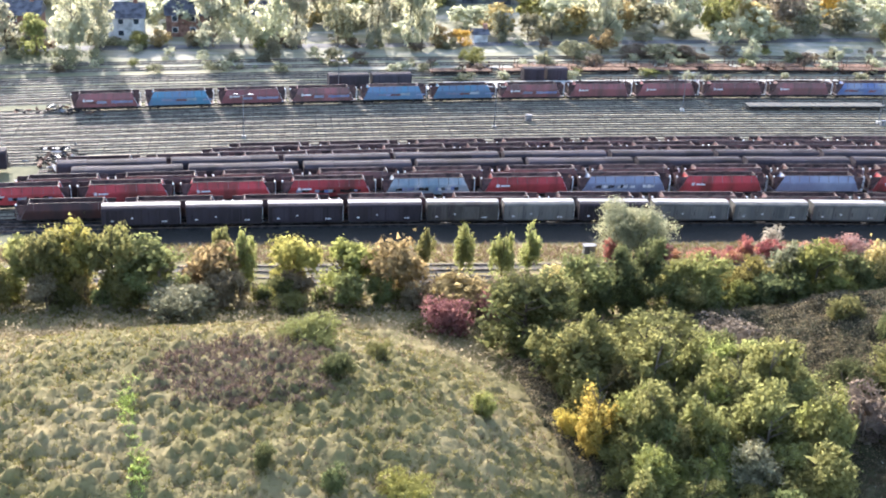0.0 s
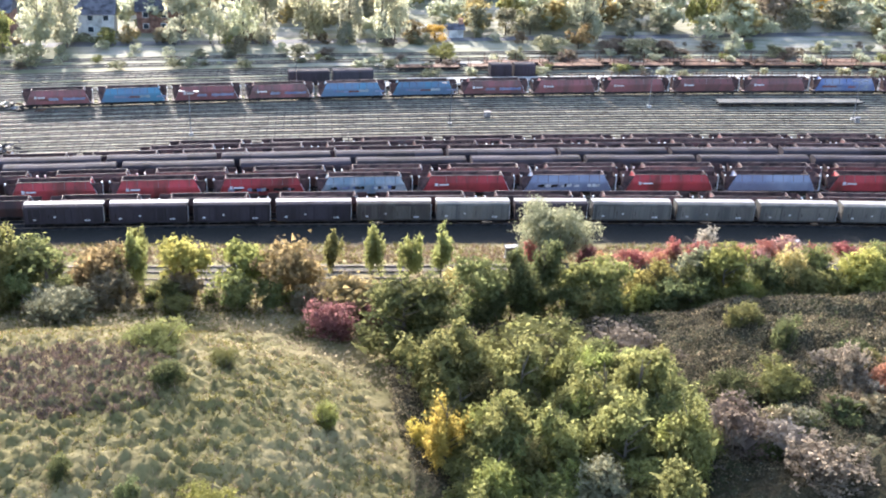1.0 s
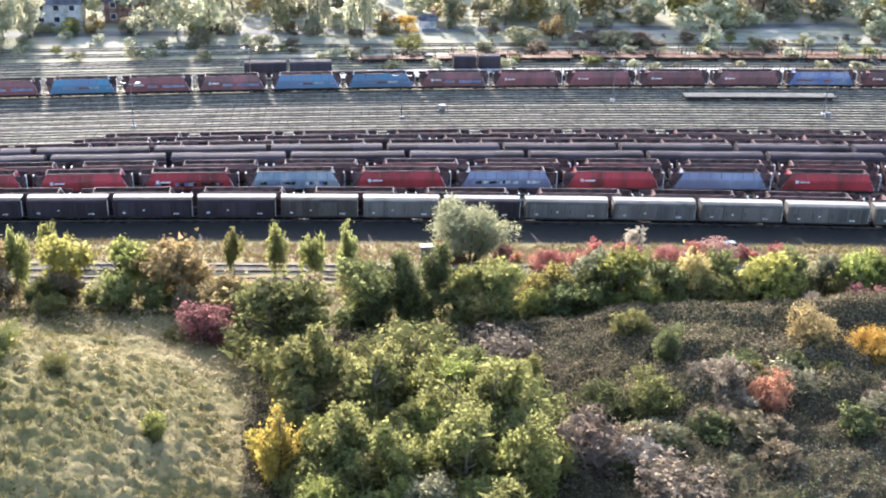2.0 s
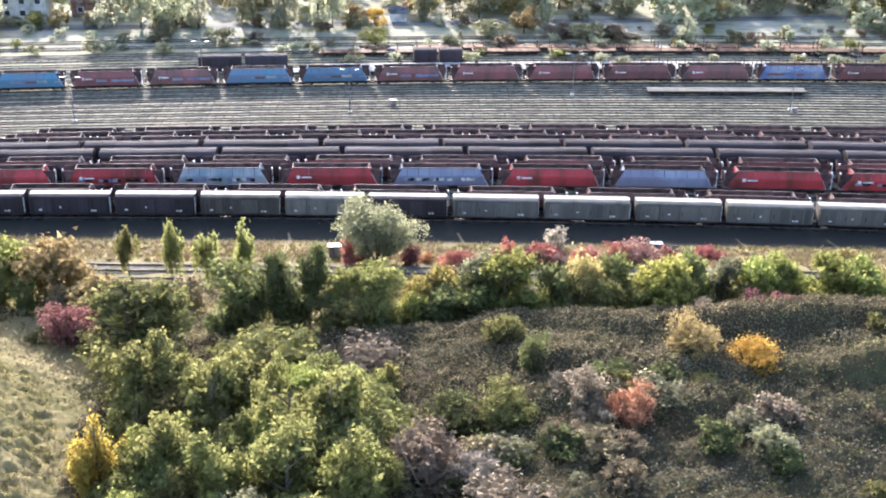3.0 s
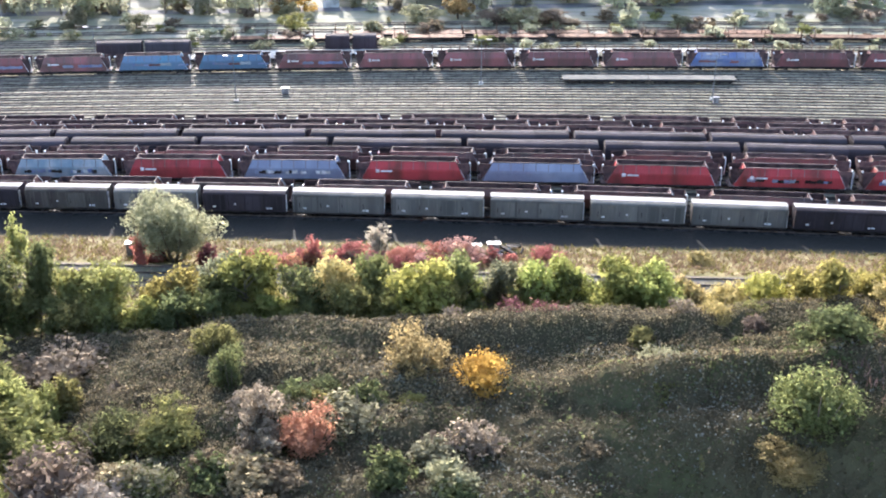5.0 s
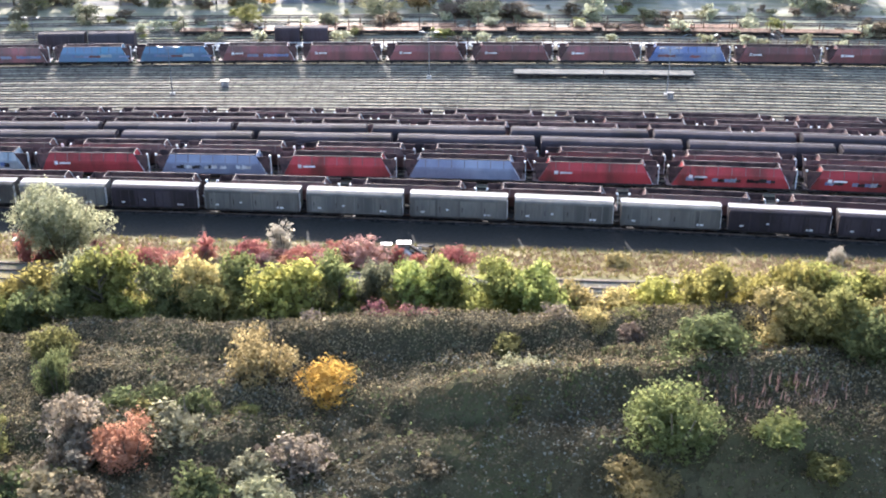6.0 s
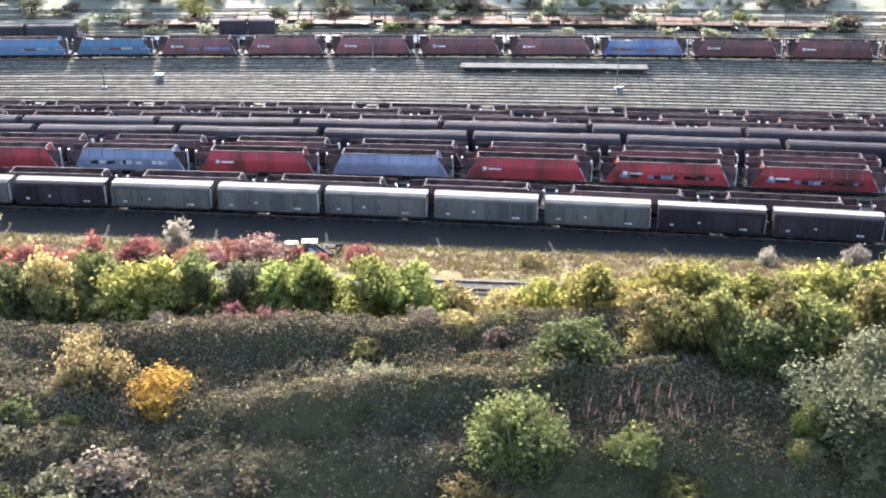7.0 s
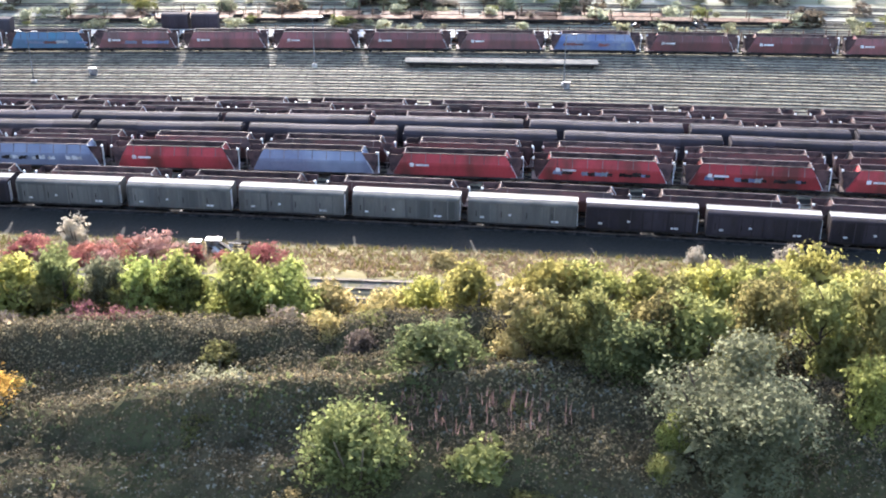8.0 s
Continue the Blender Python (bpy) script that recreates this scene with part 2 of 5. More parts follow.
def on_track(row, x):
    slope = (track_y(row, x + 0.5) - track_y(row, x - 0.5))
    return pose(x, track_y(row, x), 0, 0, 0, math.degrees(math.atan(slope)))


def ground_mesh():
    def axis(parts):
        return np.unique(np.concatenate([np.arange(a, b, s) for a, b, s in parts]))
    xs = axis([(-4000, -400, 400), (-400, -80, 20), (-80, -60, 1.5), (-60, 12, 0.34), (12, 150, 1.5), (150, 400, 20), (400, 4001, 400)])
    ys = axis([(-4000, -400, 400), (-400, -112, 15), (-112, -46, 0.34), (-46, 0, 1.2), (0, 160, 5), (160, 400, 20), (400, 4001, 400)])
    gx, gy = np.meshgrid(xs, ys)
    gz = land(gx, gy)
    rough = np.array([noise.noise((x * 0.35, y * 0.35, 3.1)) for x, y in zip(gx.ravel(), gy.ravel())]).reshape(gx.shape)
    gz = gz + rough * 0.25 * ramp(-6, -22, gy)
    heap = heap_weight(gx, gy).ravel()
    tufts = np.array([tussock(x, y) * k if k > 0 else 0.0 for x, y, k in zip(gx.ravel(), gy.ravel(), heap)]).reshape(gx.shape)
    gz = gz + tufts
    verts = np.stack([gx, gy, gz], -1).reshape(-1, 3)
    w, h = len(xs), len(ys)
    faces = [(j * w + i, j * w + i + 1, (j + 1) * w + i + 1, (j + 1) * w + i) for j in range(h - 1) for i in range(w - 1)]
    me = mesh_of("ground", verts.tolist(), faces)
    me.polygons.foreach_set("use_smooth", [True] * len(me.polygons))
    return me


def ground_material():
    """Turf, dry grass and stony patches; under and between the tracks old cinders with weeds."""
    m, n, l = nodes_of("turf_and_cinders")
    b = n["Principled BSDF"]
    geo = n.new("ShaderNodeNewGeometry")
    sep = n.new("ShaderNodeSeparateXYZ")
    l.new(geo.outputs["Position"], sep.inputs[0])

    def tex(scale, detail=5, stretch=(1, 1, 1)):
        mp = n.new("ShaderNodeMapping")
        mp.inputs["Scale"].default_value = stretch
        l.new(geo.outputs["Position"], mp.inputs[0])
        t = n.new("ShaderNodeTexNoise")
        t.inputs["Scale"].default_value = scale
        t.inputs["Detail"].default_value = detail
        l.new(mp.outputs[0], t.inputs["Vector"])
        return t.outputs[0]

    def blend(f, a, c):
        x = n.new("ShaderNodeMix")
        x.data_type = "RGBA"
        l.new(f, x.inputs[0])
        for slot, v in ((6, a), (7, c)):
            if isinstance(v, tuple):
                x.inputs[slot].default_value = (*v, 1)
            else:
                l.new(v, x.inputs[slot])
        return x.outputs[2]

    def band(v, a, c):
        r = n.new("ShaderNodeMapRange")
        r.inputs[1].default_value, r.inputs[2].default_value = a, c
        l.new(v, r.inputs[0])
        return r.outputs[0]

    turf = blend(tex(1.6), (0.06, 0.056, 0.018), (0.18, 0.152, 0.058))
    turf = blend(band(tex(0.09), 0.45, 0.62), turf, (0.19, 0.155, 0.07))
    yard = blend(tex(2.5), (0.19, 0.178, 0.112), (0.325, 0.298, 0.195))
    weeds = blend(tex(0.9), (0.175, 0.172, 0.08), (0.30, 0.28, 0.145))
    yard = blend(band(tex(0.5, 4, (0.08, 0.9, 1)), 0.42, 0.6), yard, weeds)
    # Near-black soot by the trains, with their cast shade put into it.
    shaded_soot = blend(tex(3), (0.015, 0.014, 0.011), (0.034, 0.032, 0.026))
    def wobble(v, s, a):
        o = n.new("ShaderNodeMath")
        o.operation = "MULTIPLY_ADD"
        l.new(tex(s), o.inputs[0])
        o.inputs[1].default_value = a
        l.new(v, o.inputs[2])
        return o.outputs[0]
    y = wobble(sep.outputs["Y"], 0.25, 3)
    yard = blend(band(y, 34.5, 31.0), yard, shaded_soot)
    # Far ground lightened: the haze over the distance is in these colours.
    far = blend(tex(0.35), (0.15, 0.15, 0.088), (0.265, 0.255, 0.165))
    far = blend(band(tex(0.25, 4, (0.12, 1.2, 1)), 0.45, 0.62), far, (0.29, 0.275, 0.22))
    far = blend(band(tex(0.05), 0.60, 0.66), far, (0.33, 0.315, 0.25))
    col = blend(band(y, 77, 84), yard, far)
    west = wobble(sep.outputs["X"], 0.1, 12)
    col = blend(band(west, -44, -54), col, blend(tex(0.7), (0.085, 0.09, 0.045), (0.165, 0.16, 0.088)))
    col = blend(band(y, -5.5, -8.5), col, turf)
    l.new(col, b.inputs["Base Color"])
    b.inputs["Roughness"].default_value = 0.95
    b.inputs["Specular IOR Level"].default_value = 0.2
    bp = n.new("ShaderNodeBump")
    bp.inputs["Strength"].default_value = 0.6
    bp.inputs["Distance"].default_value = 0.15
    l.new(tex(2.2, 8), bp.inputs["Height"])
    l.new(bp.outputs[0], b.inputs["Normal"])
    return m


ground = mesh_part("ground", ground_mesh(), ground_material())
tagged(ground, "rough ground of cinders, turf and a grassy heap", "ground", kind="structure")


# ---- tracks ----
def ribbon(row, x0, x1, half, z0, z1, step=4.0, skew=0.0):
    """A low bank along a track, with sloping shoulders; also a rail where it is narrow."""
    verts, faces = [], []
    xs = np.arange(x0, x1 + 0.1, step)
    for x in xs:
        y = track_y(row, x) + skew if row > -10 else row + skew
        for dy, z in ((-half * 1.25, z0), (-half, z1), (half, z1), (half * 1.25, z0)):
            verts.append((x, y + dy, z))
    for i in range(len(xs) - 1):
        a = 4 * i
        for j in range(3):
            faces.append((a + j, a + 4 + j, a + 5 + j, a + 1 + j))
    return verts, faces


def add_track(row, x0, x1, base=0.0, stone=None):
    t = new("railway_track")
    tagged(t, "old railway track on stained ballast", "track", "tracks of the yard", "structure")
    mesh_part("ballast_bed", mesh_of("ballast_bed", *ribbon(row, x0, x1, 1.35, base - 0.1, base + 0.05)), stone or BALLAST, t)
    for s in (-0.75, 0.75):
        mesh_part("rail", mesh_of("rail", *ribbon(row, x0, x1, 0.045, base + 0.06, base + 0.22, 4, s)), RAIL, t)
    verts, faces = [], []
    for x in np.arange(x0, x1, 1.4):
        y = track_y(row, x) if row > -10 else row
        k = len(verts)
        verts += [(x + dx, y + dy, base + z) for z in (0.0, 0.058) for dx, dy in ((-0.15, -1.3), (0.15, -1.3), (0.15, 1.3), (-0.15, 1.3))]
        faces += [(k + 4, k + 5, k + 6, k + 7), (k, k + 1, k + 5, k + 4), (k + 1, k + 2, k + 6, k + 5), (k + 2, k + 3, k + 7, k + 6), (k + 3, k, k + 4, k + 7)]
    # Dark sleepers go with the stone that has the van shade in it.
    tagged(mesh_part("sleepers", mesh_of("sleepers", verts, faces), STEEL if stone is COAL_AND_SHADE else SLEEPER, t), kind="stuff")
    return t


OCCUPIED = (0.0, 3.5, 10.7, 14.1, 17.8, 21.3, 23.8, 26.2, 28.6, 61.2, 67.0, 69.6, 72.4)
EMPTY = (7.3, 32.0, 34.8, 37.6, 40.4, 43.1, 45.8, 48.5, 51.1, 53.8, 56.4, 59.0, 75.7, 79.4, 82.1, 87.4, 92.0)
# Black stone under the near trains carries the shade beneath the vans.
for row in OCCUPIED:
    add_track(row, -56 if 15 < row < 30 else -110, 200, stone=COAL_AND_SHADE if row < 5 else None)
for row in EMPTY:
    add_track(row, -140, 220)
for row in (-25.0, -28.4):
    add_track(row, -110, 200, 4.5, CINDER)


# ---- wagons ----
def mark(ob, label, category, group):
    return tagged(ob, label, category, group)


def wheelset(parent, x, r=0.45):
    """One axle with its two wheels, which turn together."""
    bm = bmesh.new()
    for s in (-0.75, 0.75):
        cylinder(bm, (x, s - 0.07, 0.27 + r), (x, s + 0.07, 0.27 + r), r, sides=14)
    cylinder(bm, (x, -0.9, 0.27 + r), (x, 0.9, 0.27 + r), 0.08, sides=6)
    part("wheelset", bm, STEEL, parent)


def bogie(parent, x):
    bm = bmesh.new()
    for s in (-0.98, 0.98):
        rings = [[bm.verts.new((x + a, s + d, z)) for a, z in ((-1.35, 0.62), (-0.5, 0.5), (0.5, 0.5), (1.35, 0.62), (1.35, 0.88), (-1.35, 0.88))] for d in (-0.07, 0.07)]
        for k in range(6):
            bm.faces.new((rings[0][k], rings[0][(k + 1) % 6], rings[1][(k + 1) % 6], rings[1][k]))
        bm.faces.new(rings[0][::-1])
        bm.faces.new(rings[1])
    box(bm, x - 0.2, x + 0.2, -0.95, 0.95, 0.6, 0.85)
    frame_part = part("bogie", bm, STEEL, parent)
    wheelset(frame_part, x - 0.95, 0.42)
    wheelset(frame_part, x + 0.95, 0.42)


def buffers(parent, end):
    for sx in (-1, 1):
        for s in (-0.87, 0.87):
            bm = bmesh.new()
            cylinder(bm, (sx * (end - 0.05), s, 1.05), (sx * (end + 0.42), s, 1.05), 0.09)
            cylinder(bm, (sx * (end + 0.42), s, 1.05), (sx * (end + 0.5), s, 1.05), 0.23, sides=10)
            part("buffer", bm, STEEL, parent)


def ladder(parent, x, y0, y1, z0, z1, material):
    bm = bmesh.new()
    for y in (y0, y1):
        box(bm, x - 0.03, x + 0.03, y - 0.03, y + 0.03, z0, z1)
    for i in range(5):
        z = z0 + (z1 - z0) * (i + 0.5) / 5
        box(bm, x - 0.02, x + 0.02, y0, y1, z - 0.02, z + 0.02)
    part("ladder", bm, material, parent)


def covered_van(side, label):
    """A two-axle goods van: ribbed sides with doors, an arched pale roof."""
    v = new("covered_van")
    mark(v, label, "railway wagon", "covered vans in the nearest train")
    h = 5.85
    half = [(1.36, 3.38), (1.30, 3.56), (1.05, 3.65), (0.6, 3.70), (0.0, 3.72)]
    shoulder = half + [(-y, z) for y, z in half[-2::-1]]
    part("body", solid([[(x, y, z) for y, z in shoulder + [(-1.3, 0.95), (1.3, 0.95)]] for x in (-h, h)]), side, v)
    # Pale on the crown only: the sunlit band of the roof is coloured in.
    arc = [(y, z + 0.04) for y, z in shoulder if abs(y) < 0.7]
    ring = arc + [(y, z - 0.06) for y, z in arc[::-1]]
    part("roof", solid([[(x, y, z) for y, z in ring] for x in (-h - 0.08, h + 0.08)]), SUNLIT_ROOF, v, "pale weathered metal roof band with sunlight in its colour")
    for i in range(11):
        x = -h + 0.12 + i * (2 * h - 0.24) / 10
        for s in (-1, 1):
            bm = bmesh.new()
            box(bm, x - 0.05, x + 0.05, s * 1.36 - 0.04, s * 1.36 + 0.04, 1.0, 3.36)
            part("rib", bm, side, v)
    for i in range(4):
        x = -h + 0.5 + i * 2.72
        for s in (-1, 1):
            bm = bmesh.new()
            box(bm, x + 0.12, x + 2.56, s * 1.345 - 0.02, s * 1.345 + 0.02, 1.15, 3.25)
            d = part("sliding_door", bm, side, v)
            if s > 0:
                continue
            bm = bmesh.new()
            box(bm, x + 0.35, x + 0.42, s * 1.38 - 0.03, s * 1.38 + 0.03, 1.7, 2.4)
            part("door_handle", bm, STEEL, d)
    for x, w, z in ((-4.6, 0.5, 1.5), (3.1, 0.8, 1.35), (-1.5, 0.35, 1.9)):
        bm = bmesh.new()
        box(bm, x, x + w, -1.382, -1.372, z, z + 0.22)
        part("data_panel", bm, WHITE, v, "small white data panel")
    bm = bmesh.new()
    box(bm, -h, h, -1.25, -1.05, 0.72, 0.95)
    box(bm, -h, h, 1.05, 1.25, 0.72, 0.95)
    box(bm, -h, h, -0.15, 0.15, 0.75, 0.95)
    part("underframe", bm, STEEL, v)
    for x in (-3.9, 3.9):
        wheelset(v, x, 0.46)
    buffers(v, h)
    ladder(v, h + 0.06, -1.2, -0.85, 1.0, 3.4, WHITE)
    ladder(v, -h - 0.06, -1.2, -0.85, 1.0, 3.4, RIM)
    return v


def hopper(paint, label, group, writing=None, sprayed=None, stanchions=7):
    """A bogie coal hopper: a tub with sloping ends, open on top, on two bogies."""
    v = new("hopper_wagon")
    mark(v, label, "railway wagon", group)
    low, high = 7.35, 5.95

    def ring(k):
        z = 1.05 + (3.85 - 1.05) * k
        end = low + (high - low) * k
        wide = 1.15 + 0.31 * min(1, k / 0.5) - 0.5 * max(0, (k - 0.62) / 0.38)
        return end, wide, z
    def loop(bm, k):
        a, c, z = ring(k)
        return [bm.verts.new(p) for p in ((-a, -c, z), (a, -c, z), (a, c, z), (-a, c, z))]

    def skin(bm, rings, cap):
        for p, q in zip(rings, rings[1:]):
            for i in range(4):
                bm.faces.new((p[i], p[(i + 1) % 4], q[(i + 1) % 4], q[i]))
        bm.faces.new(cap)
        return bm
    bm = bmesh.new()
    rings = [loop(bm, k) for k in (0, 0.5, 0.62, 1)]
    part("tub", skin(bm, rings, rings[0][::-1]), paint, v)
    e, w, z = ring(1)
    bm = bmesh.new()
    rings = [[bm.verts.new((sx * (e - ex), sy * (w - wy), h)) for sx, sy in ((-1, -1), (1, -1), (1, 1), (-1, 1))] for ex, wy, h in ((0.04, 0.04, 3.84), (0.6, 0.06, 2.9), (1.2, 0.3, 1.9))]
    part("lining", skin(bm, rings, rings[-1]), LINING, v, "dark coal-stained inside lining")
    bm = bmesh.new()
    for s in (-1, 1):
        box(bm, -e - 0.05, e + 0.05, s * w - 0.05, s * w + 0.05, 3.82, 3.92)
    for s in (-1, 1):
        box(bm, s * e - 0.05, s * e + 0.05, -w, w, 3.82, 3.92)
    part("top_rim", bm, RIM, v, "worn steel top rim")
    bm = bmesh.new()
    box(bm, -e + 1.1, e - 1.1, -w + 0.28, w - 0.28, 1.92, 2.0)
    part("floor_dust", bm, COAL_AND_SHADE, v, "coal dust left inside")
    for i in range(stanchions):
        x = -e + 0.8 + i * (2 * e - 1.6) / (stanchions - 1)
        bm = solid([[(x + a, y + c, z) for a, c in ((-0.04, -0.04), (0.04, -0.04), (0.04, 0.04), (-0.04, 0.04))] for y, z in ((-1.46, 2.8), (-0.98, 3.85))])
        part("stanchion", bm, RIM, v)
    for sx in (-1, 1):
        for sy in (-1, 1):
            bm = solid([[(sx * (low - 0.02) + a, sy * 1.16 + b, 1.08) for a, b in ((-0.05, -0.05), (0.05, -0.05), (0.05, 0.05), (-0.05, 0.05))],
                        [(sx * (high + 0.1) + a, sy * 0.98 + b, 3.85) for a, b in ((-0.05, -0.05), (0.05, -0.05), (0.05, 0.05), (-0.05, 0.05))]])
            part("corner_post", bm, WHITE if sx > 0 else RIM, v)
        bm = bmesh.new()
        for y in (-1.1, 1.04):
            rings = [[bm.verts.new((sx * px, y + d, pz)) for px, pz in ((high + 0.06, 3.68), (7.95, 3.68), (low + 0.2, 1.3), (low + 0.03, 1.3))] for d in (0, 0.06)]
            for k in range(4):
                bm.faces.new((rings[0][k], rings[0][(k + 1) % 4], rings[1][(k + 1) % 4], rings[1][k]))
            bm.faces.new(rings[0])
            bm.faces.new(rings[1][::-1])
        bm.faces.new([bm.verts.new(p) for p in ((sx * 7.95, -1.04, 3.66), (sx * 7.95, 1.04, 3.66), (sx * (low + 0.2), 1.04, 1.3), (sx * (low + 0.2), -1.04, 1.3))])
        part("end_slope_sheet", bm, LINING, v, "dark sloping end sheet")
        bm = bmesh.new()
        box(bm, sx * 7.3 - 0.75, sx * 7.3 + 0.75, -1.3, 1.3, 1.0, 1.06)
        part("end_platform", bm, RIM, v)
        bm = bmesh.new()
        box(bm, sx * 7.9 - 0.12, sx * 7.9 + 0.12, -1.15, -0.9, 3.6, 3.88)
        part("end_step", bevel(bm, 0.03), WHITE, v, "small white-painted end step")
        ladder(v, sx * 8.03, -1.3, -0.95, 1.05, 3.7, WHITE if sx > 0 else RIM)
    bm = bmesh.new()
    for s in (-1, 1):
        box(bm, -8.1, 8.1, s * 1.05 - 0.1, s * 1.05 + 0.1, 0.78, 1.05)
    part("underframe", bm, STEEL, v)
    for i in range(3):
        x = -3.2 + 3.2 * i
        part("discharge_chute", solid([[(x - 1.2, -0.8, 1.05), (x + 1.2, -0.8, 1.05), (x + 1.2, 0.8, 1.05), (x - 1.2, 0.8, 1.05)], [(x - 0.5, -0.6, 0.4), (x + 0.5, -0.6, 0.4), (x + 0.5, 0.6, 0.4), (x - 0.5, 0.6, 0.4)]]), STEEL, v)
    bogie(v, -6.0)
    bogie(v, 6.0)
    buffers(v, 8.1)
    for x, wd, z, hh in (writing or ()):
        bm = bmesh.new()
        box(bm, x, x + wd, -1.476, -1.464, z - 0.25, z + hh - 0.25)
        part("lettering_bar", bm, WHITE, v, "faded white lettering as a plain bar")
    rnd = random.Random(len(label))
    x = -5.6
    while sprayed and x < 5.0:
        big = rnd.uniform(0.35, 0.8) if sprayed > 8 else rnd.uniform(0.5, 2.4)
        if rnd.random() < 0.12:
            x += rnd.uniform(0.5, 2.6)
        z = rnd.uniform(1.72, 1.9)
        tone = rnd.choice((PALE, SLATE, STEEL, STEEL, WHITE, LILAC) if sprayed > 8 else (HAZED_RED, SLATE, PALE, LILAC))
        up = rnd.uniform(0.4, 0.75)
        pts = [(x + big * a + rnd.uniform(-0.08, 0.08), z + up * c + rnd.uniform(-0.06, 0.06)) for a, c in ((0, 0), (0.5, 0.08), (1, 0), (1.1, 0.55), (0.95, 1), (0.55, 0.8), (0.1, 1), (-0.08, 0.5))]
        part("sprayed_letter", solid([[(a, -1.15 - 0.31 * min(1, (c - 1.05) / 1.4) - y, c) for a, c in pts] for y in (0.004, 0.02)]), tone, v, "sprayed paint shape")
        x += big * rnd.uniform(0.8, 1.05)
    return v


def hooded_wagon(side, label, sprayed=0):
    """A long bogie wagon with three telescoping steel hoods."""
    v = new("hooded_wagon")
    mark(v, label, "railway wagon", "hooded steel wagons")

    def hood(x0, x1, grow):
        w, t = 1.36 + grow, 3.86 + grow
        ring = [(-w, 1.15), (w, 1.15)] + [(w * math.copysign(abs(math.cos(a)) ** 0.6, math.cos(a)), 3.12 + (t - 3.12) * math.sin(a) ** 0.7) for a in np.linspace(0, math.pi, 11)]
        return solid([[(x, y, z) for y, z in ring] for x in (x0, x1)])
    for x0, x1, g in ((-9.45, -4.4, 0.06), (-4.6, 4.6, 0.0), (4.4, 9.45, 0.06)):
        h = part("hood", hood(x0, x1, g), side, v)
        # Sunlit lines on the hood roof, put in as pale strips.
        for off, z in ((0.0, 3.86), (-0.95, 3.70)):
            bm = bmesh.new()
            box(bm, x0 + 0.05, x1 - 0.05, off - 0.07, off + 0.07, z + g - 0.08, z + g + 0.04)
            part("hood_strip", bm, HOOD, h, "light along the hood, as a pale strip")
        for x in np.arange(x0 + 0.7, x1 - 0.3, 1.5):
            bm = bmesh.new()
            box(bm, x - 0.04, x + 0.04, -1.41 - g, -1.35 - g, 1.2, 3.1)
            part("rib", bm, side, h)
    bm = bmesh.new()
    box(bm, -4.4, 4.4, -1.40, -1.37, 2.75, 2.83)
    part("guide_rail", bm, HOOD, v)
    rnd = random.Random(sprayed)
    for i in range(sprayed):
        x, wide, up = -8.5 + i * 14.0 / sprayed + rnd.uniform(0, 0.8), rnd.uniform(0.7, 1.5), rnd.uniform(0.4, 0.7)
        off = -1.372 if -4.5 < x < 4.2 else -1.432
        pts = [(x + wide * a + rnd.uniform(-0.1, 0.1), 2.0 + up * c + rnd.uniform(-0.06, 0.06)) for a, c in ((0, 0), (0.5, 0.08), (1, 0), (1.1, 0.55), (0.95, 1), (0.55, 0.8), (0.1, 1), (-0.08, 0.5))]
        part("sprayed_letter", solid([[(a, y, c) for a, c in pts] for y in (off, off - 0.012)]), rnd.choice((HOOD, SLATE, HOOD, STEEL)), v, "faded sprayed paint shape")
    bm = bmesh.new()
    box(bm, -9.5, 9.5, -1.25, 1.25, 0.9, 1.15)
    part("underframe", bm, STEEL, v)
    for s in (-1, 1):
        bm = bmesh.new()
        box(bm, s * 9.5 - 0.06, s * 9.5 + 0.06, -1.35, 1.35, 1.15, 3.5)
        part("end_wall", bm, side, v)
    bogie(v, -7.0)
    bogie(v, 7.0)
    buffers(v, 9.5)
    return v


def box_wagon(side, label, length=8.6, group="box wagons far off"):
    v = new("box_wagon")
    mark(v, label, "railway wagon", group)
    h = length / 2
    bm = bevel(solid([[(x, -1.3, 1.0), (x, 1.3, 1.0), (x, 1.32, 3.6), (x, 0.9, 3.85), (x, -0.9, 3.85), (x, -1.32, 3.6)] for x in (-h, h)]), 0.03)
    part("body", bm, side, v)
    for i in range(7):
        x = -h + 0.1 + i * (length - 0.2) / 6
        bm = bmesh.new()
        box(bm, x - 0.05, x + 0.05, -1.38, -1.3, 1.0, 3.55)
        part("rib", bm, side, v)
    bm = bmesh.new()
    box(bm, -h, h, -1.2, 1.2, 0.75, 1.0)
    part("underframe", bm, STEEL, v)
    for x in (-h * 0.6, h * 0.6):
        wheelset(v, x)
    buffers(v, h)
    return v


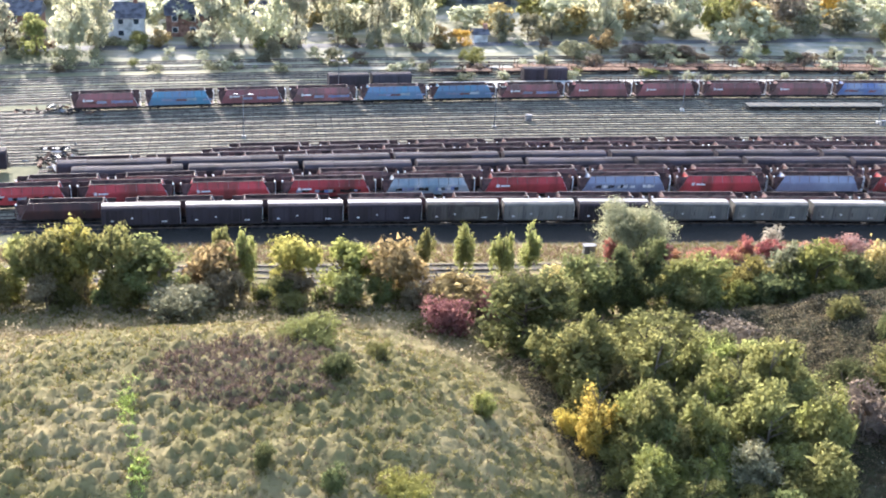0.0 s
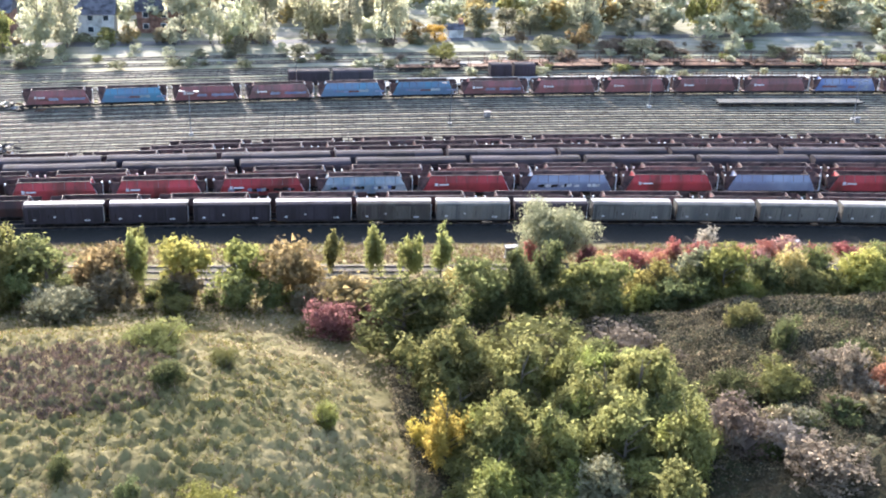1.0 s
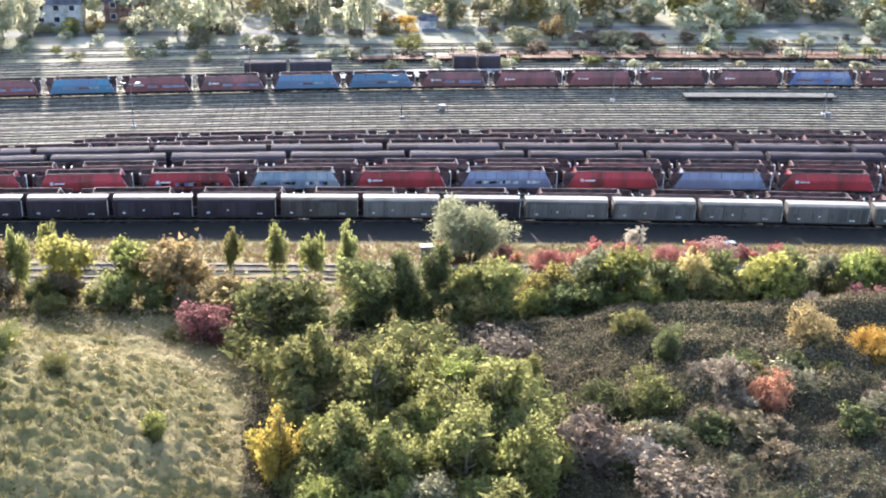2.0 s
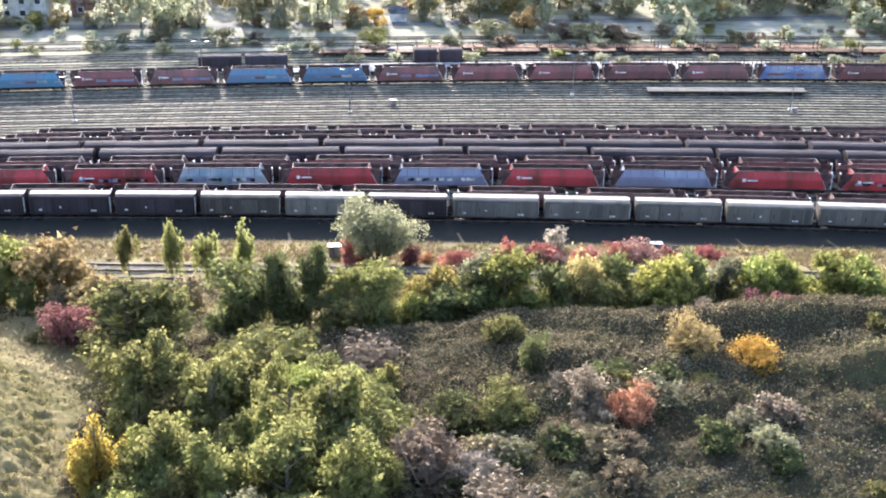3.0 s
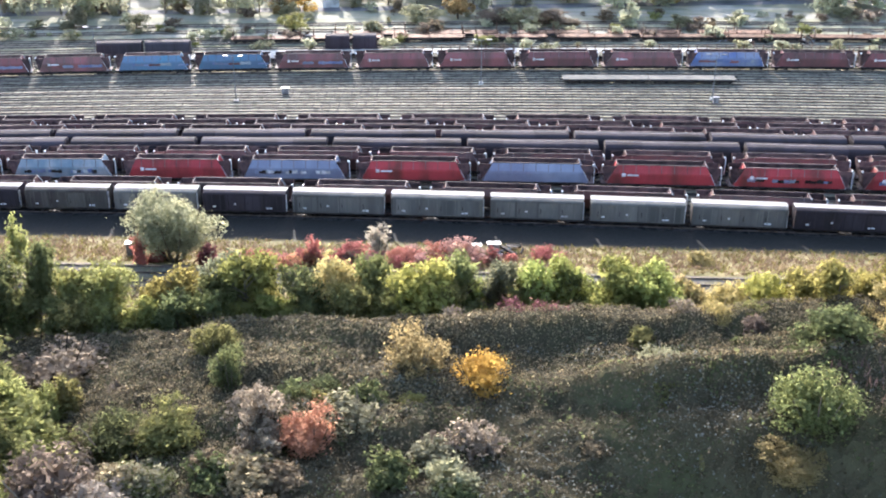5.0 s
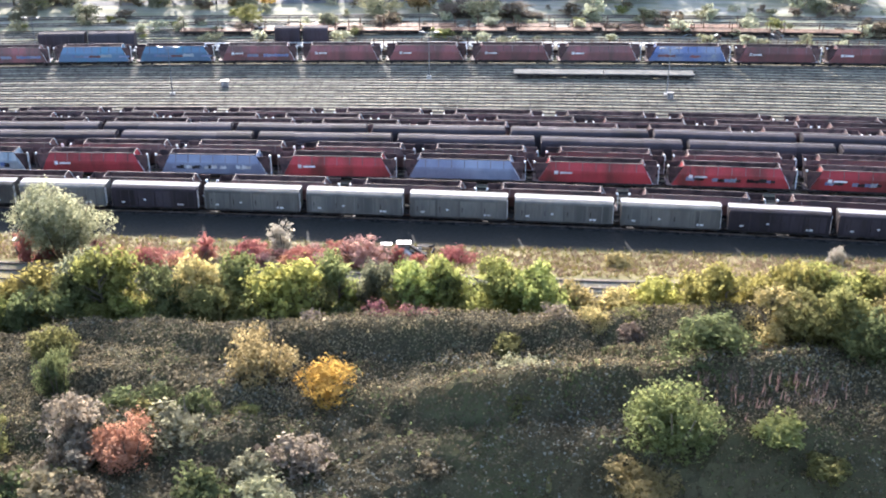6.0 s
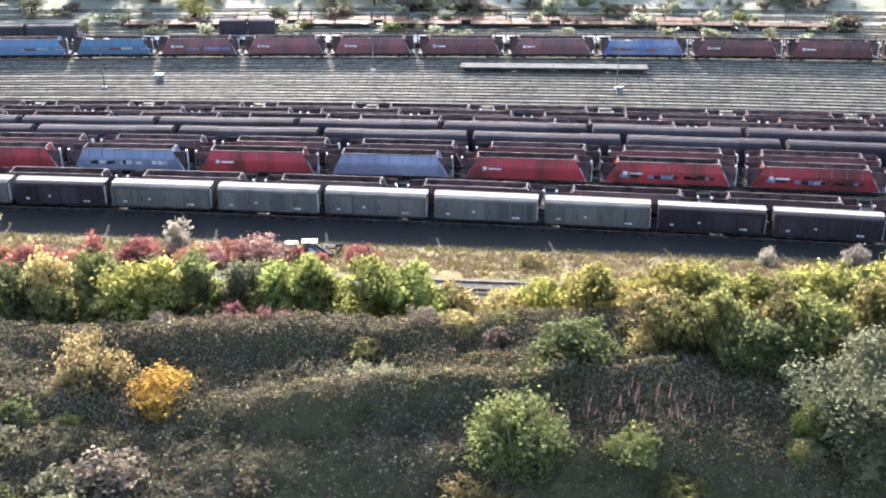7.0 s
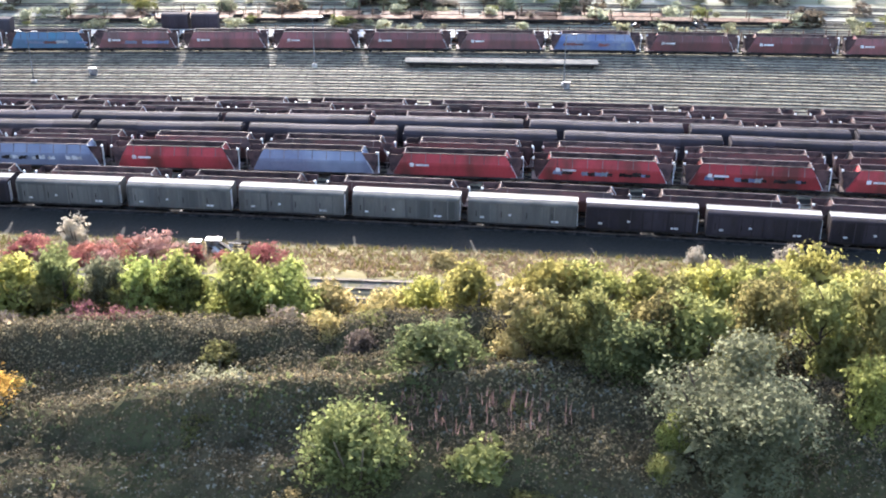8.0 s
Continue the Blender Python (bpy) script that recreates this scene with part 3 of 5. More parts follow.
def flat_wagon(label, stakes, length=15.5, deck=None):
    v = new("flat_wagon")
    mark(v, label, "railway wagon", "flat wagons")
    h = length / 2
    bm = bmesh.new()
    box(bm, -h, h, -1.3, 1.3, 1.05, 1.22)
    part("deck", bm, deck or SLEEPER, v)
    # Bolsters are pale because sunlight on the decks is put into their colour.
    for i in range(7 if not deck else 0):
        bm = bmesh.new()
        x = -h + 0.6 + i * (length - 1.2) / 6
        box(bm, x - 0.5, x + 0.5, -1.25, 1.25, 1.22, 1.36)
        part("bolster", bevel(bm, 0.02), CONCRETE, v, "bolster across the deck, coloured sunlit pale")
    bm = solid([[(-h, y, 1.05), (h, y, 1.05), (h, y, 0.9), (3, y, 0.6), (-3, y, 0.6), (-h, y, 0.9)] for y in (-1.2, 1.2)])
    part("frame", bm, STEEL, v)
    for i in range(stakes):
        x = -h + 0.4 + i * (length - 0.8) / max(1, stakes - 1)
        for s in (-1, 1):
            bm = solid([[(x + a, s * 1.3 + b, z) for a, b in ((-g, -g), (g, -g), (g, g), (-g, g))] for z, g in ((0.95, 0.09), (2.9, 0.05))])
            part("stake", bm, RUST, v)
    for x in (-h + 2.0, h - 2.0):
        bogie(v, x)
    buffers(v, h)
    return v


PLACED = set()


def string_of(prototypes, row, first, pitch, count, size=1.0, stretch=1.0, tall=1.0, creep=0.0):
    """Couple copies of wagons along a track, the prototypes in turn; a prototype not placed yet takes its own first place. creep: the wagons grow longer along the string."""
    for i in range(count):
        p = prototypes[i % len(prototypes)]
        m = on_track(row, first + pitch * i + creep * i * i)
        want = (size * stretch * (1 + 2 * creep * i / pitch), size, size * tall)
        if p in PLACED:
            copy_thing(p, m @ Matrix.Diagonal((*(a / b for a, b in zip(want, p.scale)), 1)))
        else:
            p.matrix_basis = m @ Matrix.Diagonal((*want, 1))
            PLACED.add(p)


van_g = covered_van(GREY_SIDE, "grey ribbed goods van with a pale roof")
van_d = covered_van(DARK_SIDE, "dark sooty goods van with a pale roof")
van_b = covered_van(OLIVE_SIDE, "dark brown ribbed goods van with a pale roof")
string_of([van_d] * 4 + [van_b, van_g, van_d], 0.0, -38.38, 11.35, 7, 0.944, 0.950)
string_of([van_g] * 5 + [van_d] * 4, 0.0, 41.65, 12.50, 9, 0.944, 1.046)

LETTERS = ((-5.3, 0.5, 2.5, 0.5), (-4.6, 1.6, 2.6, 0.26))
red_h = hopper(RED, "red coal hopper with faded white lettering", "coal hoppers", LETTERS)
red_t = hopper(RED, "red coal hopper with sprayed lettering on its side", "coal hoppers", LETTERS, 9)
pale_h = hopper(PALE, "coal hopper sprayed over in pale blue and white", "coal hoppers", (), 11)
slate_h = hopper(LILAC, "coal hopper sprayed over in slate and violet", "coal hoppers", (), 10)
blue_h = hopper(LILAC, "coal hopper sprayed over in plain lilac blue", "coal hoppers", ())
string_of([red_t, red_h, red_h, red_t, pale_h, red_h, slate_h, red_h, blue_h, red_h, red_t, red_t, red_h, red_h], 10.7, -55.45, 13.99, 14, 0.936, 0.876, creep=0.162)

brown_h = hopper(BROWN, "brown coal hopper with a worn steel rim", "brown coal hoppers", None, None, 2)
string_of([brown_h], 14.1, -50.45, 13.67, 13, 0.933, 0.857, creep=0.153)
string_of([brown_h], 3.5, -48.71, 14.48, 12, 0.942, 0.889, tall=0.86, creep=0.167)
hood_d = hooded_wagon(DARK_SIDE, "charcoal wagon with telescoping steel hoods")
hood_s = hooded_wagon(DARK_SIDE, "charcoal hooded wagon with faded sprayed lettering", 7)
string_of([hood_d, hood_s, hood_s, hood_d, hood_d, hood_s], 17.8, -41.76, 16.92, 11, 0.929, 0.912, creep=0.192)
string_of([hood_d], 21.3, -44.35, 16.68, 11, 0.926, 0.905, creep=0.196)
string_of([brown_h], 23.8, -46.62, 13.18, 14, 0.924, 0.840, tall=0.90, creep=0.122)
string_of([brown_h], 26.2, -25.01, 13.63, 12, 0.922, 0.870, tall=0.90, creep=0.115)
string_of([brown_h], 28.6, -20.75, 14.40, 11, 0.920, 0.877, tall=0.90, creep=0.124)

far_red = hopper(HAZED_RED, "faded red coal hopper with white lettering", "coal hoppers across the yard", LETTERS, 0)
far_tag = hopper(HAZED_RED, "faded red coal hopper with sprayed patches", "coal hoppers across the yard", LETTERS, 7)
far_blue = hopper(BLUE, "coal hopper sprayed bright blue", "coal hoppers across the yard", (), 6)
far_slate = hopper(SLATE, "coal hopper sprayed over in slate grey", "coal hoppers across the yard", (), 5)
string_of([far_tag, far_blue, far_tag, far_tag, far_blue, far_blue, far_tag, far_red, far_red, far_red, far_red, far_slate, far_red, far_red, far_red], 61.2, -49.77, 12.59, 15, 0.895, 0.831, creep=0.111)


black_box = box_wagon(DARK_SIDE, "black boxy goods wagon on a far siding", 9.2)
string_of([black_box], 69.6, -5.66, 8.48, 2, 0.888, 0.964)
low_box = box_wagon(DARK_SIDE, "small dark goods wagon on a far siding", 5.0)
string_of([low_box], 72.4, 32.62, 4.94, 2, 0.886, 0.995)
staked = flat_wagon("flat wagon with rusty upright stakes", 9)
string_of([staked], 67.0, 51.84, 14.55, 8, 0.890, 1.009, creep=0.123)
white_flat = flat_wagon("empty flat wagon with a pale deck", 0, 15.5, GREY_SIDE)
string_of([white_flat], 53.8, 80.26, 14.77, 2, 0.904, 1.047)
# This deck's colour has the sun's brightness in it.
sunlit_flat = flat_wagon("empty flat wagon with a worn deck coloured sunlit pale", 0, 15.5, CONCRETE)
string_of([sunlit_flat], 67.0, 13.74, 14.19, 2, 0.890, 0.984)
string_of([sunlit_flat], 69.6, 20.67, 14.64, 6, 0.888, 1.018)
bare_flat = flat_wagon("rusty flat wagon loaded with scrap", 3, 15.5, RUST)
string_of([bare_flat], 79.4, 18.58, 14.94, 8, 0.881, 0.975, creep=0.123)
string_of([bare_flat], 82.1, 37.65, 17.55, 5, 0.879, 1.029)
stub = box_wagon(DARK_SIDE, "dark goods wagon standing alone by the yard's end", 9.0)
string_of([stub], 28.6, -64.68, 9.00, 1, 0.920, 0.978)
string_of([stub], 21.3, -66.93, 9.00, 1, 0.926, 0.972)


# ---- lamp masts and yard things ----
def lamp_mast(height=7.6):
    v = new("lamp_mast")
    tagged(v, "thin galvanised yard lamp mast with two arms", "lamp mast", "yard lamp masts")
    bm = bmesh.new()
    cylinder(bm, (0, 0, 0), (0, 0, height), 0.11, 0.05)
    part("mast", bm, LAMP_GREY, v)
    for s in (-1, 1):
        bm = bmesh.new()
        cylinder(bm, (0, 0, height - 0.05), (s * 0.9, 0, height + 0.15), 0.05, 0.04, 6)
        a = part("arm", bm, LAMP_GREY, v)
        bm = bevel(solid([[(s * 0.8, -0.17, height + 0.08), (s * 0.8, 0.17, height + 0.08), (s * 0.8, 0.12, height + 0.24), (s * 0.8, -0.12, height + 0.24)],
                          [(s * 1.7, -0.13, height + 0.15), (s * 1.7, 0.13, height + 0.15), (s * 1.7, 0.1, height + 0.28), (s * 1.7, -0.1, height + 0.28)]]), 0.02)
        part("lantern", bm, LAMP_GREY, a)
    bm = bmesh.new()
    box(bm, -0.35, 0.35, -0.35, 0.35, -0.1, 0.5)
    part("footing", bm, CONCRETE, v)
    return v


mast = lamp_mast()
mast.matrix_basis = pose(19.6, 43.2, 0)
for x, y in ((97.0, 48.3), (59.1, 54.8), (-25.2, 36.5), (-7.9, 58.7)):
    copy_thing(mast, pose(x, y, 0))


def relay_cabinet():
    v = new("relay_cabinet")
    tagged(v, "grey trackside relay cabinet with a pale roof", "cabinet", "trackside cabinets")
    bm = bmesh.new()
    box(bm, -0.7, 0.7, -0.35, 0.35, 0.15, 1.5)
    part("body", bevel(bm, 0.03), LAMP_GREY, v)
    bm = bmesh.new()
    box(bm, -0.8, 0.8, -0.45, 0.45, 1.5, 1.58)
    part("lid", bm, LAMP_GREY, v)
    for s in (-1, 1):
        bm = bmesh.new()
        box(bm, s * 0.35 - 0.3, s * 0.35 + 0.3, -0.375, -0.355, 0.25, 1.42)
        part("door", bm, LAMP_GREY, v)
    bm = bmesh.new()
    box(bm, -0.75, 0.75, -0.4, 0.4, -0.3, 0.15)
    part("plinth", bm, CONCRETE, v)
    return v


cab = relay_cabinet()
def seat(x, y, rz=0, s=1.0, lift=0.0):
    return pose(x, y, float(land(x, y)) + lift, 0, 0, rz) @ Matrix.Scale(s, 4)
cab.matrix_basis = seat(21.0, -19.5, 5, 1.1)
for x, y, s in ((61.2, -13.6, 0.9), (59.2, -13.2, 0.7), (26.9, 47.6, 0.7), (97.4, 47.2, 0.6)):
    copy_thing(cab, seat(x, y, 3, s))


def litter_heap(name, label, x, y, w, d, h, count, materials, seed):
    """Scrap lying about: bent plates, beams and drums heaped up."""
    v = new(name)
    tagged(v, label, "scrap heap", "scrap lying in the yard")
    v.matrix_basis = seat(x, y)
    rnd = random.Random(seed)
    for i in range(count):
        px, py = rnd.gauss(0, w / 3), rnd.gauss(0, d / 3)
        pz = max(0.1, h * (1 - (abs(px) / w + abs(py) / d)) * rnd.uniform(0.3, 1))
        a, b, c = rnd.uniform(0.4, 2.2), rnd.uniform(0.15, 0.6), rnd.uniform(0.08, 0.4)
        bm = bmesh.new()
        box(bm, -a / 2, a / 2, -b / 2, b / 2, -c / 2, c / 2)
        bmesh.ops.transform(bm, matrix=pose(px, py, pz, rnd.uniform(-30, 30), rnd.uniform(-30, 30), rnd.uniform(0, 180)), verts=bm.verts[:])
        part("scrap_piece", bevel(bm, 0.03), materials[i % len(materials)], v)


litter_heap("scrap_heap", "long heap of rusty scrap metal on bare ground", -58, 50, 11, 4, 1.2, 40, (RUST, STEEL, LAMP_GREY), 1)
litter_heap("scrap_heap", "heap of rusty wheelsets and frames by the yard", -54, 25, 6.5, 9, 1.3, 60, (RUST, STEEL, LAMP_GREY, STEEL), 2)
litter_heap("scrap_heap", "dark machinery and pale boxes by the line", 63.2, -14.4, 3.2, 2.4, 1.4, 14, (STEEL, STEEL, CONCRETE), 3)
for i, x in enumerate((23, 38, 51, 63, 77, 92, 109, 120)):
    litter_heap("scrap_heap", "rusty track parts heaped beside the far sidings", x, 83 + (i % 3) * 1.7, 6, 2.5, 1.3, 16, (RUST, STEEL, RUST, LAMP_GREY), 10 + i)


# ---- plants ----
def leaf_cloud(seed, shape, clumps, leaves, size, core=22):
    """Crown of a plant one metre wide and high: uneven lobes, each a ragged shell of leaf clumps round a dense heart, with gaps and stray twigs."""
    rng = np.random.default_rng(seed)
    count = {"b": 10, "t": 13, "s": 10, "w": 16}[shape]
    turn = rng.uniform(0, 2 * np.pi, count) + np.arange(count) * 2.4
    if shape == "b":
        z = rng.uniform(0.12, 0.64, count)
        r = rng.uniform(0.05, 0.30, count) * (1.15 - z * 0.8)
        rad = np.stack([rng.uniform(0.19, 0.27, count)] * 2 + [rng.uniform(0.19, 0.28, count)], -1)
    elif shape == "t":
        z = rng.uniform(0.16, 0.82, count)
        r = rng.uniform(0.25, 1.0, count) * 0.35 * np.sqrt(np.clip(1 - ((z - 0.46) / 0.60) ** 2, 0.05, 1))
        rad = np.stack([rng.uniform(0.14, 0.23, count)] * 2 + [rng.uniform(0.12, 0.20, count)], -1)
    elif shape == "w":
        z = rng.uniform(0.14, 0.8, count)
        r = rng.uniform(0.1, 0.32, count) * np.sqrt(np.clip(1.2 - ((z - 0.45) / 0.42) ** 2, 0.2, 1))
        rad = np.stack([rng.uniform(0.15, 0.22, count)] * 2 + [rng.uniform(0.16, 0.24, count)], -1)
    else:
        r = rng.uniform(0.0, 0.36, count)
        z = rng.uniform(0.32, 0.72, count) * (1.12 - r * 0.8)
        rad = np.stack([rng.uniform(0.12, 0.19, count)] * 2 + [rng.uniform(0.20, 0.33, count)], -1)
    mid = np.stack([r * np.cos(turn), r * np.sin(turn), z], -1)
    mid[:, 2] = np.minimum(mid[:, 2], 1.0 - rad[:, 2])
    which = rng.integers(0, count, clumps)
    way = rng.normal(size=(clumps, 3))
    way[:, 2] += 0.35
    way /= np.linalg.norm(way, axis=1)[:, None]
    taper = np.where(way[:, 2:] > 0, 1 - 0.45 * way[:, 2:] ** 2 * (shape == "s"), 1.0)
    c = mid[which] + way * rad[which] * rng.uniform(0.72, 1.08, (clumps, 1)) * np.concatenate([taper, taper, np.ones_like(taper)], 1)
    k = clumps * leaves
    puff = rng.normal(size=(k, 3))
    puff /= np.linalg.norm(puff, axis=1)[:, None]
    stray = np.where(rng.uniform(size=(k, 1)) < 0.14, 1.9, 1.0)
    p = np.repeat(c, leaves, 0) + puff * np.repeat(rng.uniform(0.045, 0.09, (clumps, 1)), leaves, 0) * rng.uniform(0.3, 1.2, (k, 1)) * stray
    p[:, 2] = np.clip(p[:, 2], 0.01, 1.05)
    face = np.repeat(way, leaves, 0) * 0.75 + puff * 0.5 + rng.normal(0, 0.55, (k, 3))
    face /= np.linalg.norm(face, axis=1)[:, None]
    a = np.cross(face, rng.normal(size=(k, 3)))
    a /= np.linalg.norm(a, axis=1)[:, None]
    d = np.cross(face, a)
    s = size * rng.uniform(0.5, 1.35, (k, 1))
    leafy = np.stack([p - a * s * 0.5, p + a * s * 0.35 - d * s * 0.4, p + a * s * 0.35 + d * s * 0.4], 1).reshape(-1, 3)
    inner = np.repeat(mid, core, 0) + rng.normal(0, 0.24, (count * core, 3)) * np.repeat(rad, core, 0)
    inner[:, 2] = np.clip(inner[:, 2], 0.05, 0.92)
    twigs = np.repeat(inner, 3, 0) + rng.normal(0, 0.05, (3 * count * core, 3))
    return np.concatenate([leafy, twigs])


CLOUDS = {
    "b": [leaf_cloud(i, "b", 190, 12, 0.075) for i in (1, 2, 3, 31)],
    "t": [leaf_cloud(i, "t", 220, 13, 0.06) for i in (4, 5, 6, 34)],
    "s": [leaf_cloud(i, "s", 220, 12, 0.058) for i in (7, 8, 9, 37)],
    "w": [leaf_cloud(i, "w", 900, 28, 0.025, 12) for i in (10, 11)],
    "p": [leaf_cloud(i, "t", 160, 13, 0.07, 2) for i in (16, 17, 18)],
    "r": [leaf_cloud(i, "b", 120, 22, 0.05, 20) for i in (21, 22, 23)],
    "B": [leaf_cloud(i, "b", 360, 17, 0.039) for i in (1, 2, 3)],
    "T": [leaf_cloud(i, "t", 270, 16, 0.045) for i in (4, 5, 6, 41)],
    "S": [leaf_cloud(i, "s", 260, 16, 0.044) for i in (7, 8, 9, 42)],
}
WOODS = [leaf_cloud(i, "t", 75, 6, 0.135, 1) for i in (12, 13, 14, 15)]


def stem_mesh(shape, seed):
    """Tapered trunk with limbs, or a tuft of stems for a bush."""
    rnd = random.Random(seed)
    bm = bmesh.new()
    if shape in "tsp":
        cylinder(bm, (0, 0, -0.06), (0.01, 0, 0.45), 0.028, 0.018, 6)
        cylinder(bm, (0.01, 0, 0.44), (0, 0.01, 0.88), 0.018, 0.005, 6)
        for i in range(9):
            z = 0.16 + 0.075 * i
            a = rnd.uniform(0, 6.28)
            cylinder(bm, (0, 0, z), (0.33 * (1 - z * 0.6) * math.cos(a), 0.33 * (1 - z * 0.6) * math.sin(a), z + 0.2), 0.011, 0.003, 4)
    else:
        for i in range(9):
            a = i * 0.7 + rnd.uniform(-0.3, 0.3)
            cylinder(bm, (0.03 * math.cos(a), 0.03 * math.sin(a), -0.06), (0.3 * math.cos(a), 0.3 * math.sin(a), rnd.uniform(0.5, 0.8)), 0.016, 0.005, 5)
    me = bpy.data.meshes.new("trunk")
    bm.to_mesh(me)
    bm.free()
    me.materials.append(BARK)
    return me


STEMS = {s: stem_mesh(s, i) for i, s in enumerate("btswpr")}
STEMS.update({s.upper(): STEMS[s] for s in "bts"})
CROWNS = {}
WORDS = {
    "green": "mid-green", "dark": "dark green", "lime": "yellow-green", "olive": "olive-green", "yellow": "yellow autumn", "yellowolive": "yellowing olive",
    "gold": "golden yellow", "amber": "amber autumn", "amberolive": "amber and olive", "orange": "orange autumn", "coral": "coral-red autumn", "red": "bright red autumn",
    "pink": "pinkish red", "maroon": "dark maroon", "rose": "faded pinkish-brown", "brown": "brown half-bare", "grey": "grey-green", "silver": "silvery green",
    "willow": "pale silvery green", "blush": "pale bleached", "hazy_poplar": "tall haze-paled yellow-green",
}
plants_made = 0


def plant(x, y, w, h, shape, colour, where, lift=0.0):
    global plants_made
    k = plants_made % len(CLOUDS[shape])
    key = (shape, colour, k)
    if key not in CROWNS:
        me = mesh_of("crown", CLOUDS[shape][k].tolist(), np.arange(len(CLOUDS[shape][k])).reshape(-1, 3).tolist())
        me.materials.append(LEAF[colour])
        CROWNS[key] = me
    bush = shape in "bwBr"
    v = new("bush" if bush else "tree")
    tagged(v, WORDS[colour] + (" bush " if bush else " tree ") + where, "bush" if bush else "tree", ("bushes " if bush else "trees ") + where)
    w, tall = w * 1.28, h * 1.12
    v.matrix_basis = pose(x, y, float(land(x, y)) - 0.1 + lift, 0, 0, (plants_made * 137) % 360) @ Matrix.Diagonal((w, w, tall, 1))
    mesh_part("trunk" if not bush else "stem", STEMS[shape], None, v)
    mesh_part("crown", CROWNS[key], None, v)
    plants_made += 1


def woodland(name, label, places, colour):
    """Many far trees or shrubs that nobody could count, as one mesh."""
    spin = random.Random(len(places))
    sheets = []
    for x, y, w, h in places:
        q = WOODS[spin.randrange(4)]
        a = spin.uniform(0, 6.28)
        px = q[:, 0] * math.cos(a) - q[:, 1] * math.sin(a)
        py = q[:, 0] * math.sin(a) + q[:, 1] * math.cos(a)
        sheets.append(np.stack([x + px * w, y + py * w, q[:, 2] * h + float(land(x, y)) - 0.05 * h], -1))
    v = np.concatenate(sheets)
    ob = mesh_part(name, mesh_of(name, v.tolist(), np.arange(len(v)).reshape(-1, 3).tolist()), LEAF[colour])
    return tagged(ob, label, "plants", kind="stuff")


HEDGE_WEST = [
    (-47.9, -36.9, 5.9, 7.2, 't', 'olive'), (-44.0, -38.0, 5.5, 8.4, 't', 'olive'), (-41.1, -36.9, 5.9, 8.9, 't', 'yellow'),
    (-37.3, -39.0, 5.1, 8.3, 't', 'olive'), (-32.5, -37.7, 8.2, 7.1, 't', 'green'), (-26.7, -38.3, 6.4, 6.5, 't', 'amber'),
    (-23.5, -37.3, 3.1, 7.7, 's', 'olive'), (-18.0, -38.8, 6.0, 7.9, 't', 'yellow'), (-12.7, -37.1, 6.9, 6.6, 't', 'lime'),
    (-6.9, -37.9, 7.3, 7.1, 't', 'amberolive'), (-1.9, -27.1, 2.4, 5.6, 's', 'olive'), (2.8, -26.4, 3.1, 6.0, 's', 'olive'),
    (7.4, -29.1, 2.7, 6.7, 's', 'olive'), (11.1, -27.4, 3.1, 6.7, 's', 'olive'), (-0.6, -42.7, 8.0, 4.7, 'b', 'amberolive'),
    (12.1, -37.0, 4.0, 4.2, 't', 'amberolive'), (-27.1, -12.4, 2.2, 4.0, 'b', 'olive'),
]
HEAP = [
    (-30.2, -45.7, 7.6, 3.8, 'b', 'grey'), (-28.1, -36.2, 3.5, 4.2, 'b', 'grey'), (-21.4, -38.0, 3.1, 2.7, 'b', 'olive'),
    (-18.1, -44.5, 3.8, 2.6, 'b', 'olive'), (-17.0, -66.2, 4.8, 2.5, 'b', 'olive'), (-15.3, -73.6, 2.7, 2.4, 'b', 'dark'),
    (-11.2, -68.2, 2.7, 1.6, 'b', 'olive'), (-5.3, -49.0, 2.4, 1.2, 'b', 'olive'), (-21.0, -86.0, 1.8, 2.4, 'b', 'dark'),
    (-15.9, -88.0, 2.0, 2.2, 'b', 'dark'), (-11.0, -87.8, 4.0, 2.2, 'b', 'yellow'), (-2.9, -73.3, 2.4, 2.4, 'b', 'lime'),
    (-42.8, -43.3, 1.8, 1.0, 'b', 'olive'),
]
HEDGE_MIDDLE = [
    (-2.2, -48.4, 5.0, 4.6, 'b', 'maroon'), (3.2, -45.8, 3.6, 4.0, 'b', 'maroon'), (4.7, -54.2, 9.7, 7.9, 't', 'green'), (13.2, -45.1, 7.1, 6.7, 't', 'green'),
    (16.7, -45.2, 4.6, 7.7, 's', 'dark'), (20.1, -44.3, 4.4, 8.7, 's', 'dark'), (24.0, -43.8, 4.3, 6.0, 't', 'olive'), (27.2, -45.3, 5.7, 6.5, 't', 'olive'),
    (32.4, -43.9, 5.8, 5.7, 't', 'yellow'), (36.2, -44.0, 5.1, 6.0, 't', 'green'), (39.3, -45.8, 6.0, 7.3, 't', 'lime'), (44.0, -44.7, 4.7, 6.4, 't', 'dark'),
    (47.1, -44.5, 4.3, 7.4, 't', 'amberolive'), (50.7, -43.9, 5.1, 6.5, 't', 'green'), (54.7, -44.6, 6.5, 6.6, 't', 'yellow'),
    (6.3, -51.7, 9.4, 4.6, 't', 'green'),
]
